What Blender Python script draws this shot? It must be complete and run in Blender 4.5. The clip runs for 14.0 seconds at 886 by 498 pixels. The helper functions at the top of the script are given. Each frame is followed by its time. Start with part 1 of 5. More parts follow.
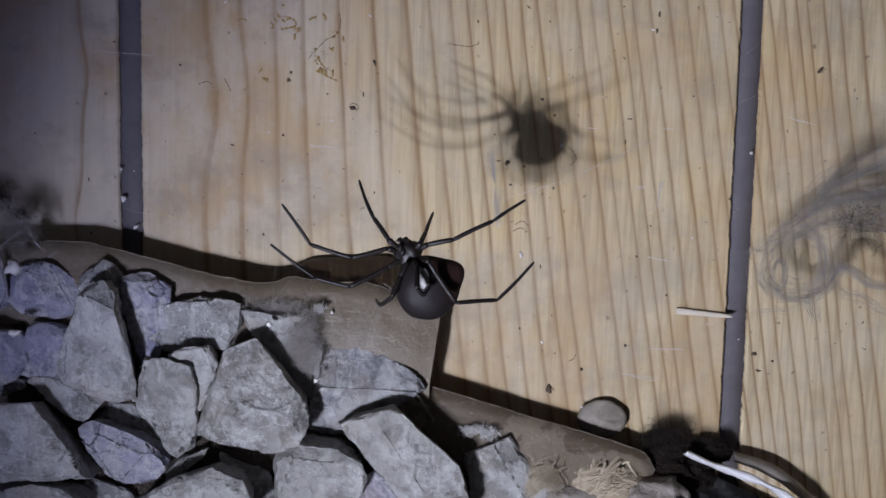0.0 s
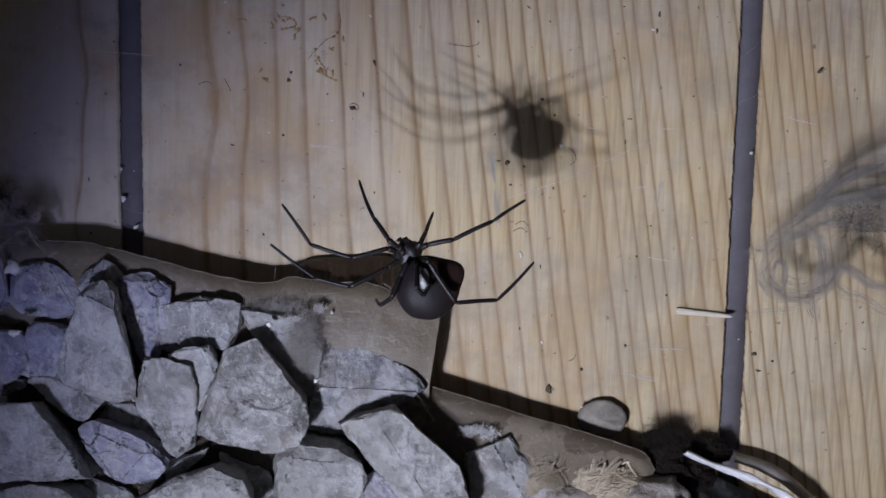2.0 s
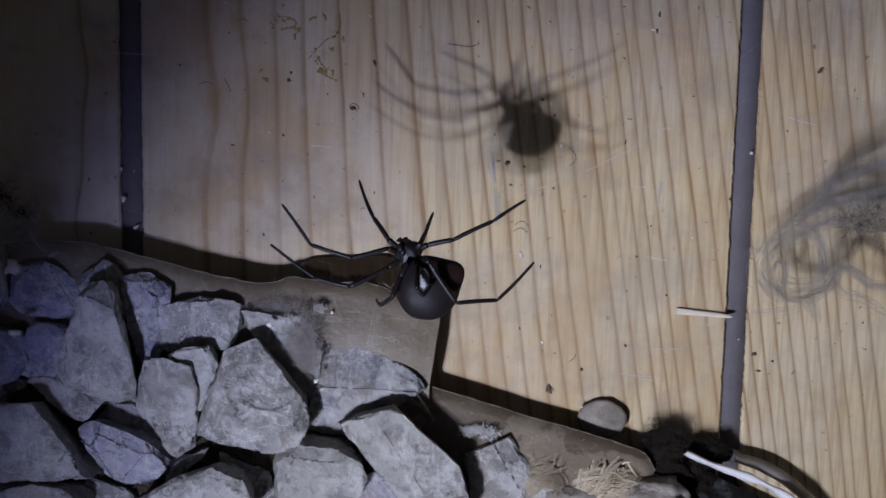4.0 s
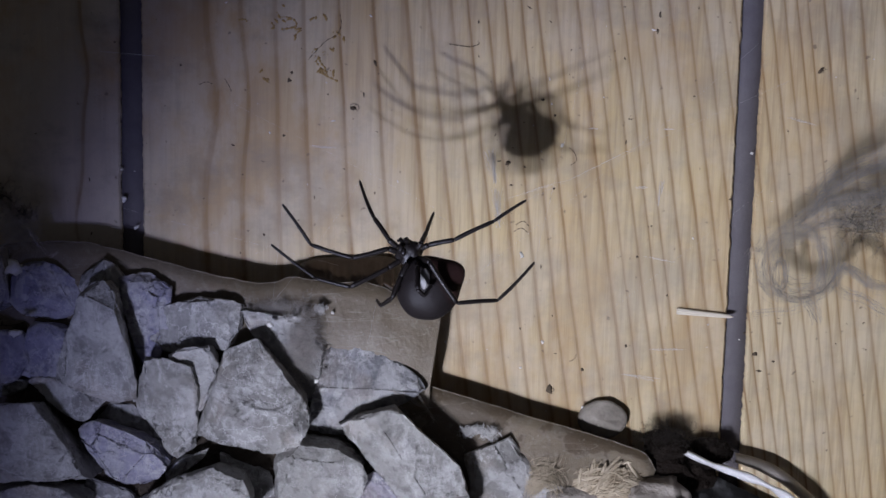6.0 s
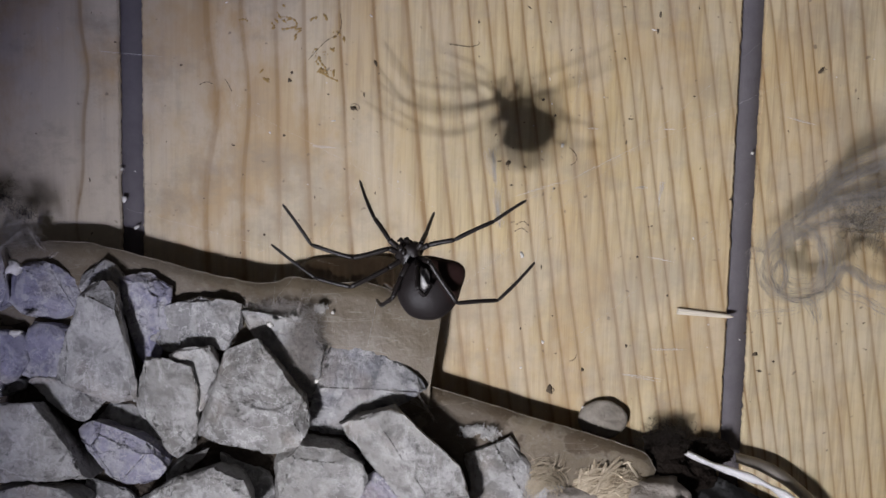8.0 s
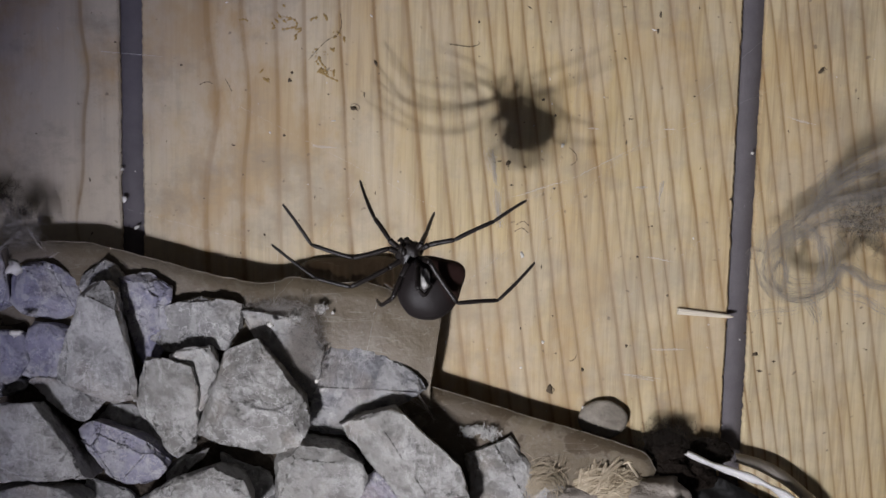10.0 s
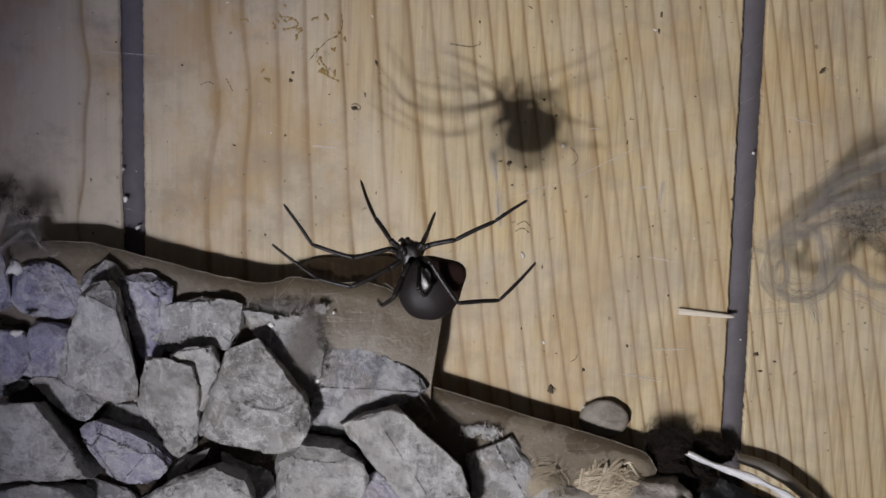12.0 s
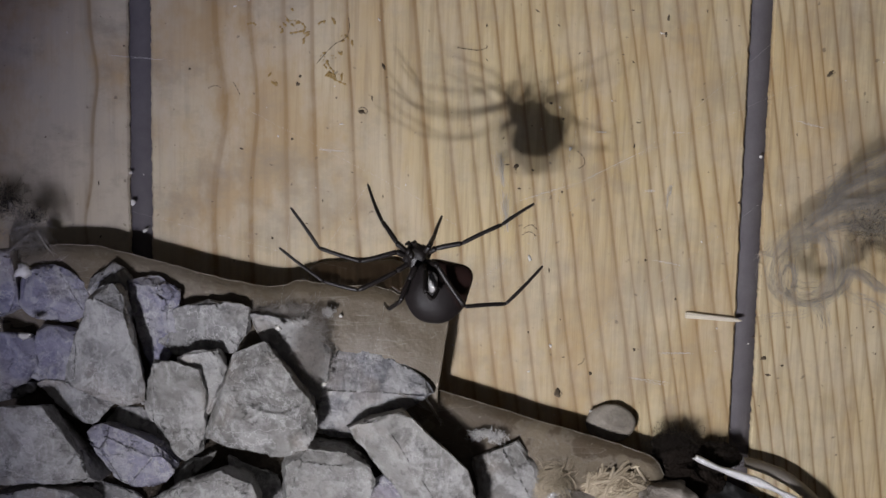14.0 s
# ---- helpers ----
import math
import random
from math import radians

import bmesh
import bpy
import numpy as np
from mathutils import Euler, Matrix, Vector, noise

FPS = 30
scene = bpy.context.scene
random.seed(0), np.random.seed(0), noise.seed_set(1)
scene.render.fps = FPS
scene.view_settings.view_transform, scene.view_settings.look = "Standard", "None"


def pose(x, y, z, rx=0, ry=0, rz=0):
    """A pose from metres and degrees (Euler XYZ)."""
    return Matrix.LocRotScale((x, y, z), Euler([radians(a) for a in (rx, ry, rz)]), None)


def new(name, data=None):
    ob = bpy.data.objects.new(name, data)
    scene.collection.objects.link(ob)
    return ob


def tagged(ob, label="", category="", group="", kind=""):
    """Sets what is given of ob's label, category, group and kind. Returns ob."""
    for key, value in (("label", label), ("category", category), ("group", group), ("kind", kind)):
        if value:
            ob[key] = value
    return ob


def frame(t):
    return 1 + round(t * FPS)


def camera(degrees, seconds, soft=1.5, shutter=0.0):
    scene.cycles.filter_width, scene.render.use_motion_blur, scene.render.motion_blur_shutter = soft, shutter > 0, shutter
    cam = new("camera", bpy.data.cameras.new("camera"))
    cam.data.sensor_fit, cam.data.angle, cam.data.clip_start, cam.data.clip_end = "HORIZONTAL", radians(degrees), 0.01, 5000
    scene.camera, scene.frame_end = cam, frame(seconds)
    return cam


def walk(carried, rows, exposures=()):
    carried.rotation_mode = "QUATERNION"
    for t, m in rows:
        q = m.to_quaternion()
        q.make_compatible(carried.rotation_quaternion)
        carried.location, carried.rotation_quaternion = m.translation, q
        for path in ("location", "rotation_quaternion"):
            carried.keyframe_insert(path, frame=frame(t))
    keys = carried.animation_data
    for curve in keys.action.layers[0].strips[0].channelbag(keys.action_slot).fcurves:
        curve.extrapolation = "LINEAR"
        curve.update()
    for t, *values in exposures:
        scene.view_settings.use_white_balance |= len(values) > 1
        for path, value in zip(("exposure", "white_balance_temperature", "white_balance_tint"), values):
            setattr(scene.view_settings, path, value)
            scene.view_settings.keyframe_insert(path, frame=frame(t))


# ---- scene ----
import itertools

# A night scene in hand-sized scale: a spider in its web above a boarded floor, with spilled gravel.
# Numbers in the things are millimetres; mm() turns them into metres.
cam = camera(50, 14.0, soft=1.5)
EYE = (-0.000338, 0.015724, 0.15219)


def aim(dx, dy):
    """The camera's pose with the picture moved by small angles (degrees right, degrees down)."""
    return pose(*EYE, -5.9 + dy, dx, 1.23)


DEG = 0.0341
walk(cam, [(t, aim(a * DEG, b * DEG)) for t, a, b in (
    (0.0, -3.2, -0.5), (3.0, -3.2, -0.5), (5.5, -2.4, 0.0), (8.0, -1.7, 0.0), (10.5, -1.3, 0.0), (11.0, 0.0, 0.0),
    (12.5, 0.0, 0.0), (12.8, 0.4, 0.4), (13.0, 1.6, 2.0), (13.2, 1.3, 0.2), (13.5, 1.8, -1.5), (13.6, 3.2, 0.5), (13.7, 4.0, 3.5),
    (13.8, 4.2, 6.5), (13.9, 6.0, 8.2), (14.0, 12.0, 6.0))],
    exposures=[(0.0, 0.13, 5650, 16), (3.0, -0.05, 5500, 17), (5.5, 0.08, 5700, 16), (6.9, 0.17, 5850, 15), (7.5, 0.17, 6150, 13), (8.0, 0.18, 6250, 13), (10.5, 0.06, 6350, 12), (12.0, 0.03, 6350, 12), (14.0, 0.03, 6350, 12)])

world = bpy.data.worlds.new("night")
scene.world = world
world.use_nodes = True
world.node_tree.nodes["Background"].inputs[0].default_value = (0.42, 0.40, 0.42, 1)
world.node_tree.nodes["Background"].inputs[1].default_value = 0.068
TORCH_POWER = 5580.0

MM = 0.001


def mm(*v):
    return Vector(v) * MM


# ---- materials ----
class Nodes:
    """A thin wrapper to write node materials in few lines."""

    def __init__(self, name):
        self.mat = bpy.data.materials.new(name)
        self.mat.use_nodes = True
        self.tree = self.mat.node_tree
        self.bsdf = self.tree.nodes["Principled BSDF"]

    def add(self, kind, **props):
        n = self.tree.nodes.new(kind)
        for key, value in props.items():
            if key in n.inputs:
                self.plug(n.inputs[key], value)
            else:
                setattr(n, key, value)
        return n

    def plug(self, socket, value):
        if isinstance(value, bpy.types.NodeSocket):
            self.tree.links.new(value, socket)
        else:
            socket.default_value = value

    def math(self, op, a, b=0.0, c=0.0, clamp=False):
        n = self.tree.nodes.new("ShaderNodeMath")
        n.operation, n.use_clamp = op, clamp
        for s, v in zip(n.inputs, (a, b, c)):
            self.plug(s, v)
        return n.outputs[0]

    def where(self):
        return self.tree.nodes.new("ShaderNodeTexCoord").outputs["Object"]

    def noise(self, vec, scale, detail=4.0, rough=0.55, stretch=None, out="Fac"):
        if stretch:
            m = self.tree.nodes.new("ShaderNodeMapping")
            self.plug(m.inputs["Vector"], vec)
            m.inputs["Scale"].default_value = stretch
            vec = m.outputs[0]
        n = self.tree.nodes.new("ShaderNodeTexNoise")
        self.plug(n.inputs["Vector"], vec)
        n.inputs["Scale"].default_value, n.inputs["Detail"].default_value = scale, detail
        n.inputs["Roughness"].default_value = rough
        return n.outputs[out]

    def ramp(self, fac, stops):
        n = self.tree.nodes.new("ShaderNodeValToRGB")
        el = n.color_ramp.elements
        while len(el) < len(stops):
            el.new(0.5)
        for e, (p, c) in zip(el, stops):
            e.position = p
            e.color = (*c, 1) if len(c) == 3 else c
        self.plug(n.inputs[0], fac)
        return n.outputs[0]

    def mix(self, fac, a, b, blend="MIX"):
        n = self.tree.nodes.new("ShaderNodeMix")
        n.data_type, n.blend_type = "RGBA", blend
        self.plug(n.inputs["Factor"], fac)
        self.plug(n.inputs[6], a if isinstance(a, bpy.types.NodeSocket) else (*a, 1))
        self.plug(n.inputs[7], b if isinstance(b, bpy.types.NodeSocket) else (*b, 1))
        return n.outputs[2]

    def bump(self, height, strength, distance):
        n = self.tree.nodes.new("ShaderNodeBump")
        self.plug(n.inputs["Height"], height)
        n.inputs["Strength"].default_value, n.inputs["Distance"].default_value = strength, distance
        self.plug(self.bsdf.inputs["Normal"], n.outputs[0])

    def done(self, color=None, rough=0.6, spec=None, **more):
        if color is not None:
            self.plug(self.bsdf.inputs["Base Color"], color if isinstance(color, bpy.types.NodeSocket) else (*color, 1))
        self.plug(self.bsdf.inputs["Roughness"], rough)
        if spec is not None:
            self.bsdf.inputs["Specular IOR Level"].default_value = spec
        for key, value in more.items():
            self.plug(self.bsdf.inputs[key.replace("_", " ")], value)
        return self.mat


def wood(name, knots, lean, seed, faint=(), bulges=(), lo=-54.0, hi=58.0, dust=0.5, wave=11.0, weather=0.9, fresh=0.56):
    """Pine with growth rings: knots are the places of the dark rings across the board at its middle."""
    k = Nodes(name)
    pos = k.where()
    xyz = k.add("ShaderNodeSeparateXYZ", Vector=pos)
    x, y = k.math("MULTIPLY", xyz.outputs[0], 1000.0), k.math("MULTIPLY", xyz.outputs[1], 1000.0)
    off = k.add("ShaderNodeVectorMath", operation="ADD")
    k.plug(off.inputs[0], pos)
    off.inputs[1].default_value = (seed * 3.1, seed * 1.7, seed)
    p = off.outputs[0]
    # the lean of the rings grows across the board
    t = k.math("SUBTRACT", x, lo)
    t = k.math("DIVIDE", t, hi - lo, clamp=True)
    s = k.math("MULTIPLY", k.ramp(t, [((v - lo) / (hi - lo), (g * 5,) * 3) for v, g in lean]), 0.2)
    wav = k.math("SUBTRACT", k.noise(p, 26.0, 2.0, 0.5, stretch=(1, 0.55, 1)), 0.5)
    wav2 = k.math("SUBTRACT", k.noise(p, 160.0, 2.0, 0.5, stretch=(1, 0.3, 1)), 0.5)
    calm = k.math("SUBTRACT", 1.25, t)
    x0 = k.math("ADD", x, k.math("MULTIPLY", s, y))
    x0 = k.math("ADD", x0, k.math("MULTIPLY", k.math("MULTIPLY", wav, calm), wave))
    x0 = k.math("ADD", x0, k.math("MULTIPLY", wav2, 0.6))
    # places where the rings swing aside round a hidden knot
    for cx, cy, rx, ry, much in bulges:
        q = k.math("ADD", k.math("POWER", k.math("DIVIDE", k.math("SUBTRACT", x, cx), rx), 2.0), k.math("POWER", k.math("DIVIDE", k.math("SUBTRACT", y, cy), ry), 2.0))
        x0 = k.math("ADD", x0, k.math("MULTIPLY", k.math("EXPONENT", k.math("MULTIPLY", q, -1.0)), -much))
    u = k.math("DIVIDE", k.math("SUBTRACT", x0, lo), hi - lo)
    n = len(knots)
    ring = k.ramp(u, [((v - lo) / (hi - lo), ((i + 1) / 40,) * 3) for i, v in enumerate(knots)])
    idx = k.math("MULTIPLY", ring, 40.0)
    f = k.math("FRACT", idx)
    cell = k.math("ROUND", idx)
    wn = k.add("ShaderNodeTexWhiteNoise", noise_dimensions="1D", W=k.math("ADD", cell, seed))
    late = k.ramp(f, [(0.0, (0.8,) * 3), (0.05, (0.25,) * 3), (0.14, (0.05,) * 3), (0.50, (0.0,) * 3), (0.72, (0.14,) * 3), (0.86, (0.40,) * 3), (0.93, (1.0,) * 3)])
    power = k.tree.nodes.new("ShaderNodeValToRGB")
    power.color_ramp.interpolation = "CONSTANT"
    marks = power.color_ramp.elements
    while len(marks) < n:
        marks.new(0.5)
    for i, e in enumerate(marks):
        v = 0.0 if i in faint else 1.0
        e.position, e.color = (i + 0.5) / 40, (v, v, v, 1)
    k.plug(power.inputs[0], k.math("DIVIDE", idx, 40.0))
    late = k.math("MULTIPLY", late, power.outputs[0])
    amount = k.math("MULTIPLY", late, k.math("MULTIPLY_ADD", wn.outputs[0], 0.4, 0.8))
    fade = k.noise(p, 40.0, 3.0, 0.6, stretch=(1, 0.35, 1))
    amount = k.math("MULTIPLY", amount, k.math("MULTIPLY_ADD", fade, 1.1, 0.40), clamp=True)
    fib = k.noise(p, 900.0, 5.0, 0.65, stretch=(1, 0.035, 1))
    fib2 = k.noise(p, 240.0, 4.0, 0.6, stretch=(1, 0.05, 1))
    tone = k.noise(p, 16.0, 4.0, 0.55, stretch=(1, 0.6, 1))
    base = k.mix(k.ramp(tone, [(0.35, (0,) * 3), (0.65, (1,) * 3)]), (0.53, 0.408, 0.205), (0.615, 0.518, 0.31))
    warm = k.noise(p, 70.0, 5.0, 0.6, stretch=(1, 0.12, 1))
    base = k.mix(k.math("MULTIPLY", k.ramp(warm, [(0.46, (0,) * 3), (0.68, (1,) * 3)]), 0.7), base, (0.46, 0.295, 0.115))
    patch = k.noise(p, 34.0, 5.0, 0.6, stretch=(1, 0.7, 1))
    base = k.mix(k.math("MULTIPLY", k.ramp(patch, [(0.5, (0,) * 3), (0.66, (1,) * 3)]), 0.55), base, (0.59, 0.51, 0.335))
    base = k.mix(k.math("MULTIPLY", k.ramp(fib2, [(0.35, (0,) * 3), (0.7, (1,) * 3)]), 0.4), base, (0.69, 0.60, 0.40))
    col = k.mix(k.math("MULTIPLY", amount, 0.86), base, (0.27, 0.16, 0.06))
    col = k.mix(k.math("MULTIPLY", k.ramp(fib, [(0.40, (1,) * 3), (0.54, (0,) * 3)]), 0.42), col, (0.25, 0.155, 0.075))
    grey = k.noise(p, 55.0, 6.0, 0.65)
    col = k.mix(k.math("MULTIPLY", k.ramp(grey, [(0.42, (0,) * 3), (0.66, (1,) * 3)]), dust), col, (0.43, 0.37, 0.26))
    # one side of the board has greyed more than the other
    worn = k.math("ADD", k.math("MULTIPLY_ADD", t, -weather, fresh), k.math("MULTIPLY_ADD", tone, 0.8, -0.4), clamp=True)
    worn = k.math("MULTIPLY", worn, 0.78)
    col = k.mix(worn, col, k.mix(amount, (0.48, 0.43, 0.365), (0.27, 0.20, 0.13)))
    some = k.math("MULTIPLY_ADD", worn, 0.8, 0.50)
    # blotches: amber resin stains, grey scuffs and pale rubbed spots
    amber = k.ramp(k.noise(p, 30.0, 6.0, 0.62, stretch=(1, 0.8, 1.3)), [(0.48, (0,) * 3), (0.60, (1,) * 3)])
    col = k.mix(k.math("MULTIPLY", amber, k.math("MULTIPLY", some, 0.75)), col, (0.42, 0.27, 0.11))
    rub = k.ramp(k.noise(p, 95.0, 7.0, 0.68, stretch=(1, 0.5, 0.7)), [(0.47, (0,) * 3), (0.60, (1,) * 3)])
    col = k.mix(k.math("MULTIPLY", rub, k.math("MULTIPLY", some, 0.68)), col, (0.56, 0.49, 0.37))
    soil = k.ramp(k.noise(p, 60.0, 8.0, 0.7, stretch=(0.7, 1, 1.9)), [(0.50, (0,) * 3), (0.62, (1,) * 3)])
    col = k.mix(k.math("MULTIPLY", soil, k.math("MULTIPLY", some, 0.66)), col, (0.27, 0.23, 0.175))
    col = k.mix(k.math("MULTIPLY", amount, 0.3), col, (0.23, 0.135, 0.048))
    smudge = k.noise(p, 150.0, 8.0, 0.7)
    col = k.mix(k.math("MULTIPLY", k.ramp(smudge, [(0.54, (0,) * 3), (0.70, (1,) * 3)]), 0.35), col, (0.30, 0.25, 0.20))
    specks = k.noise(p, 700.0, 2.0, 0.5)
    col = k.mix(k.math("MULTIPLY", k.ramp(specks, [(0.70, (0,) * 3), (0.76, (1,) * 3)]), 0.6), col, (0.10, 0.07, 0.05))
    h = k.math("ADD", k.math("MULTIPLY", amount, -0.5), k.math("ADD", fib, k.math("MULTIPLY", fib2, 0.5)))
    k.bump(h, 0.35, 0.0002)
    return k.done(col, k.math("MULTIPLY_ADD", fib2, 0.2, 0.5), 0.35)


def stone_material(name, deep, pale):
    """Broken stone: chalky and dark patches, rusty bloom, thin pale veins and scratches, rubbed arrises."""
    k = Nodes(name)
    pos = k.where()
    rnd = k.add("ShaderNodeObjectInfo").outputs["Random"]
    off = k.add("ShaderNodeVectorMath", operation="ADD")
    k.plug(off.inputs[0], pos)
    comb = k.add("ShaderNodeCombineXYZ", X=rnd, Y=k.math("MULTIPLY", rnd, 7.0))
    k.plug(off.inputs[1], comb.outputs[0])
    p = off.outputs[0]
    big = k.noise(p, 95.0, 5.0, 0.55)
    mid = k.noise(p, 300.0, 7.0, 0.62)
    fine = k.noise(p, 1100.0, 4.0, 0.65)
    dark = tuple(c * 0.60 for c in deep)
    col = k.mix(k.ramp(k.math("MULTIPLY_ADD", rnd, 0.20, k.math("SUBTRACT", big, 0.10)), [(0.42, (0,) * 3), (0.58, (1,) * 3)]), deep, pale)
    col = k.mix(k.math("MULTIPLY", k.ramp(mid, [(0.40, (1,) * 3), (0.47, (0,) * 3)]), 0.55), col, dark)
    # chalk dust that lies in patches with crisp, ragged borders
    dust = k.ramp(k.noise(p, 170.0, 10.0, 0.64), [(0.49, (0,) * 3), (0.57, (1,) * 3)])
    col = k.mix(k.math("MULTIPLY", dust, 0.50), col, (0.50, 0.49, 0.475))
    rust = k.ramp(k.noise(p, 70.0, 4.0, 0.55), [(0.53, (0,) * 3), (0.66, (1,) * 3)])
    col = k.mix(k.math("MULTIPLY", rust, 0.34), col, (0.33, 0.265, 0.20))
    veins = None
    for scale, wide, much in ((130.0, 0.011, 0.62), (330.0, 0.018, 0.40)):
        n = k.noise(p, scale, 5.0, 0.62)
        line = k.ramp(k.math("ABSOLUTE", k.math("SUBTRACT", n, 0.5)), [(0.0, (1,) * 3), (wide, (0,) * 3)])
        seen = k.ramp(k.noise(p, scale * 0.5, 3.0), [(0.48, (0,) * 3), (0.58, (1,) * 3)])
        line = k.math("MULTIPLY", k.math("MULTIPLY", line, seen), much)
        veins = line if veins is None else k.math("MAXIMUM", veins, line)
    col = k.mix(veins, col, (0.66, 0.65, 0.635))
    scuff = k.ramp(k.noise(p, 520.0, 6.0, 0.66, stretch=(1, 0.3, 1)), [(0.57, (0,) * 3), (0.62, (1,) * 3)])
    col = k.mix(k.math("MULTIPLY", scuff, 0.32), col, (0.57, 0.56, 0.545))
    crack = k.ramp(k.math("ABSOLUTE", k.math("SUBTRACT", k.noise(p, 120.0, 6.0, 0.6), 0.46)), [(0.0, (1,) * 3), (0.006, (0,) * 3)])
    crack = k.math("MULTIPLY", crack, k.ramp(k.noise(p, 80.0, 2.0), [(0.52, (0,) * 3), (0.60, (1,) * 3)]))
    col = k.mix(k.math("MULTIPLY", crack, 0.7), col, tuple(c * 0.3 for c in deep))
    edge = k.ramp(k.add("ShaderNodeNewGeometry").outputs["Pointiness"], [(0.505, (0,) * 3), (0.56, (1,) * 3)])
    col = k.mix(k.math("MULTIPLY", edge, 0.45), col, (0.58, 0.57, 0.555))
    col = k.mix(k.math("MULTIPLY", k.ramp(fine, [(0.32, (1,) * 3), (0.42, (0,) * 3)]), 0.28), col, dark)
    h = k.math("ADD", k.math("MULTIPLY", mid, 0.8), k.math("ADD", k.math("MULTIPLY", fine, 0.14), k.math("MULTIPLY", crack, -0.3)))
    k.bump(k.math("ADD", h, k.math("MULTIPLY", dust, 0.10)), 0.8, 0.0011)
    return k.done(col, k.math("MULTIPLY_ADD", mid, 0.25, 0.6), 0.3)


def mottled(name, a, b, scale, rough=0.7, spec=0.3, bump=0.3, dist=0.0003, stretch=None, **more):
    """A plain surface with two tones at two scales and fine relief."""
    k = Nodes(name)
    p = k.where()
    n1, n2 = k.noise(p, scale, 5.0, 0.6, stretch), k.noise(p, scale * 7, 4.0, 0.6, stretch)
    f = k.math("ADD", k.math("MULTIPLY", k.ramp(n1, [(0.3, (0,) * 3), (0.7, (1,) * 3)]), 0.65), k.math("MULTIPLY", n2, 0.35))
    k.bump(k.math("ADD", n1, k.math("MULTIPLY", n2, 0.5)), bump, dist)
    return k.done(k.mix(f, a, b), k.math("MULTIPLY_ADD", n2, 0.2, rough - 0.1), spec, **more)


def sheet_material(name, stain_shade, tone=1.0):
    """Dusty tan plastic with brown blots for stains and soft shade, pale scuffs and fine scratches."""
    k = Nodes(name)
    p = k.where()
    n1 = k.noise(p, 40.0, 5.0, 0.6)
    n2 = k.noise(p, 260.0, 6.0, 0.65)
    n3 = k.noise(p, 1500.0, 3.0, 0.6)
    col = k.mix(k.ramp(n1, [(0.35, (0,) * 3), (0.65, (1,) * 3)]), (0.120 * tone, 0.093 * tone, 0.059 * tone), (0.166 * tone, 0.134 * tone, 0.090 * tone))
    col = k.mix(k.math("MULTIPLY", k.ramp(n2, [(0.5, (0,) * 3), (0.7, (1,) * 3)]), 0.3), col, (0.21, 0.185, 0.148))
    # the blots serve as brown stains and as soft shade painted on
    n4 = k.noise(p, 110.0, 4.0, 0.5)
    blot = k.ramp(n4, [(0.555 - 0.11 * stain_shade, (0,) * 3), (0.61 - 0.11 * stain_shade, (1,) * 3)])
    col = k.mix(k.math("MULTIPLY", blot, stain_shade), col, (0.072, 0.050, 0.028))
    ring = k.ramp(k.math("ABSOLUTE", k.math("SUBTRACT", n4, 0.49)), [(0.0, (1,) * 3), (0.014, (0,) * 3)])
    col = k.mix(k.math("MULTIPLY", ring, stain_shade * 0.35), col, (0.26, 0.23, 0.19))
    film = k.ramp(k.noise(p, 60.0, 7.0, 0.6), [(0.50, (0,) * 3), (0.62, (1,) * 3)])
    col = k.mix(k.math("MULTIPLY", film, 0.30 - 0.15 * stain_shade), col, (0.225, 0.20, 0.168))
    scuff = k.ramp(k.noise(p, 420.0, 9.0, 0.75), [(0.54, (0,) * 3), (0.66, (1,) * 3)])
    col = k.mix(k.math("MULTIPLY", scuff, 0.25), col, (0.32, 0.29, 0.245))
    line = k.ramp(k.math("ABSOLUTE", k.math("SUBTRACT", k.noise(p, 150.0, 3.0, 0.5, stretch=(0.25, 1.6, 1)), 0.5)), [(0.0, (1,) * 3), (0.004, (0,) * 3)])
    col = k.mix(k.math("MULTIPLY", line, 0.35), col, (0.36, 0.33, 0.28))
    col = k.mix(k.math("MULTIPLY", k.ramp(n3, [(0.64, (0,) * 3), (0.74, (1,) * 3)]), 0.3), col, (0.42, 0.38, 0.33))
    k.bump(k.math("ADD", n2, k.math("MULTIPLY", n3, 0.3)), 0.4, 0.0005)
    return k.done(col, k.math("MULTIPLY_ADD", n2, 0.2, 0.42), 0.4)


def abdomen_material():
    k = Nodes("spider_abdomen")
    p = k.where()
    xyz = k.add("ShaderNodeSeparateXYZ", Vector=p)
    n = k.noise(p, 2500.0, 4.0, 0.6)
    soft = k.noise(p, 350.0, 3.0, 0.5)
    edge = k.math("ADD", k.math("MULTIPLY", xyz.outputs[0], 260.0), k.math("MULTIPLY", xyz.outputs[1], 160.0))
    red = k.ramp(k.math("ADD", edge, k.math("MULTIPLY", soft, 0.3)), [(0.55, (0,) * 3), (0.85, (1,) * 3)])
    col = k.mix(k.math("MULTIPLY", red, 0.8), (0.010, 0.008, 0.008), (0.026, 0.011, 0.009))
    col = k.mix(k.math("MULTIPLY", n, 0.25), col, (0.018, 0.014, 0.013))
    k.bump(n, 0.25, 0.00012)
    return k.done(col, k.math("MULTIPLY_ADD", soft, 0.25, 0.42), 0.15)


def torch_glow():
    k = Nodes("torch_glow")
    k.bsdf.inputs["Emission Color"].default_value = (0.80, 0.79, 0.815, 1)
    k.bsdf.inputs["Emission Strength"].default_value = TORCH_POWER
    return k.done((0.8, 0.8, 0.8), 0.4)


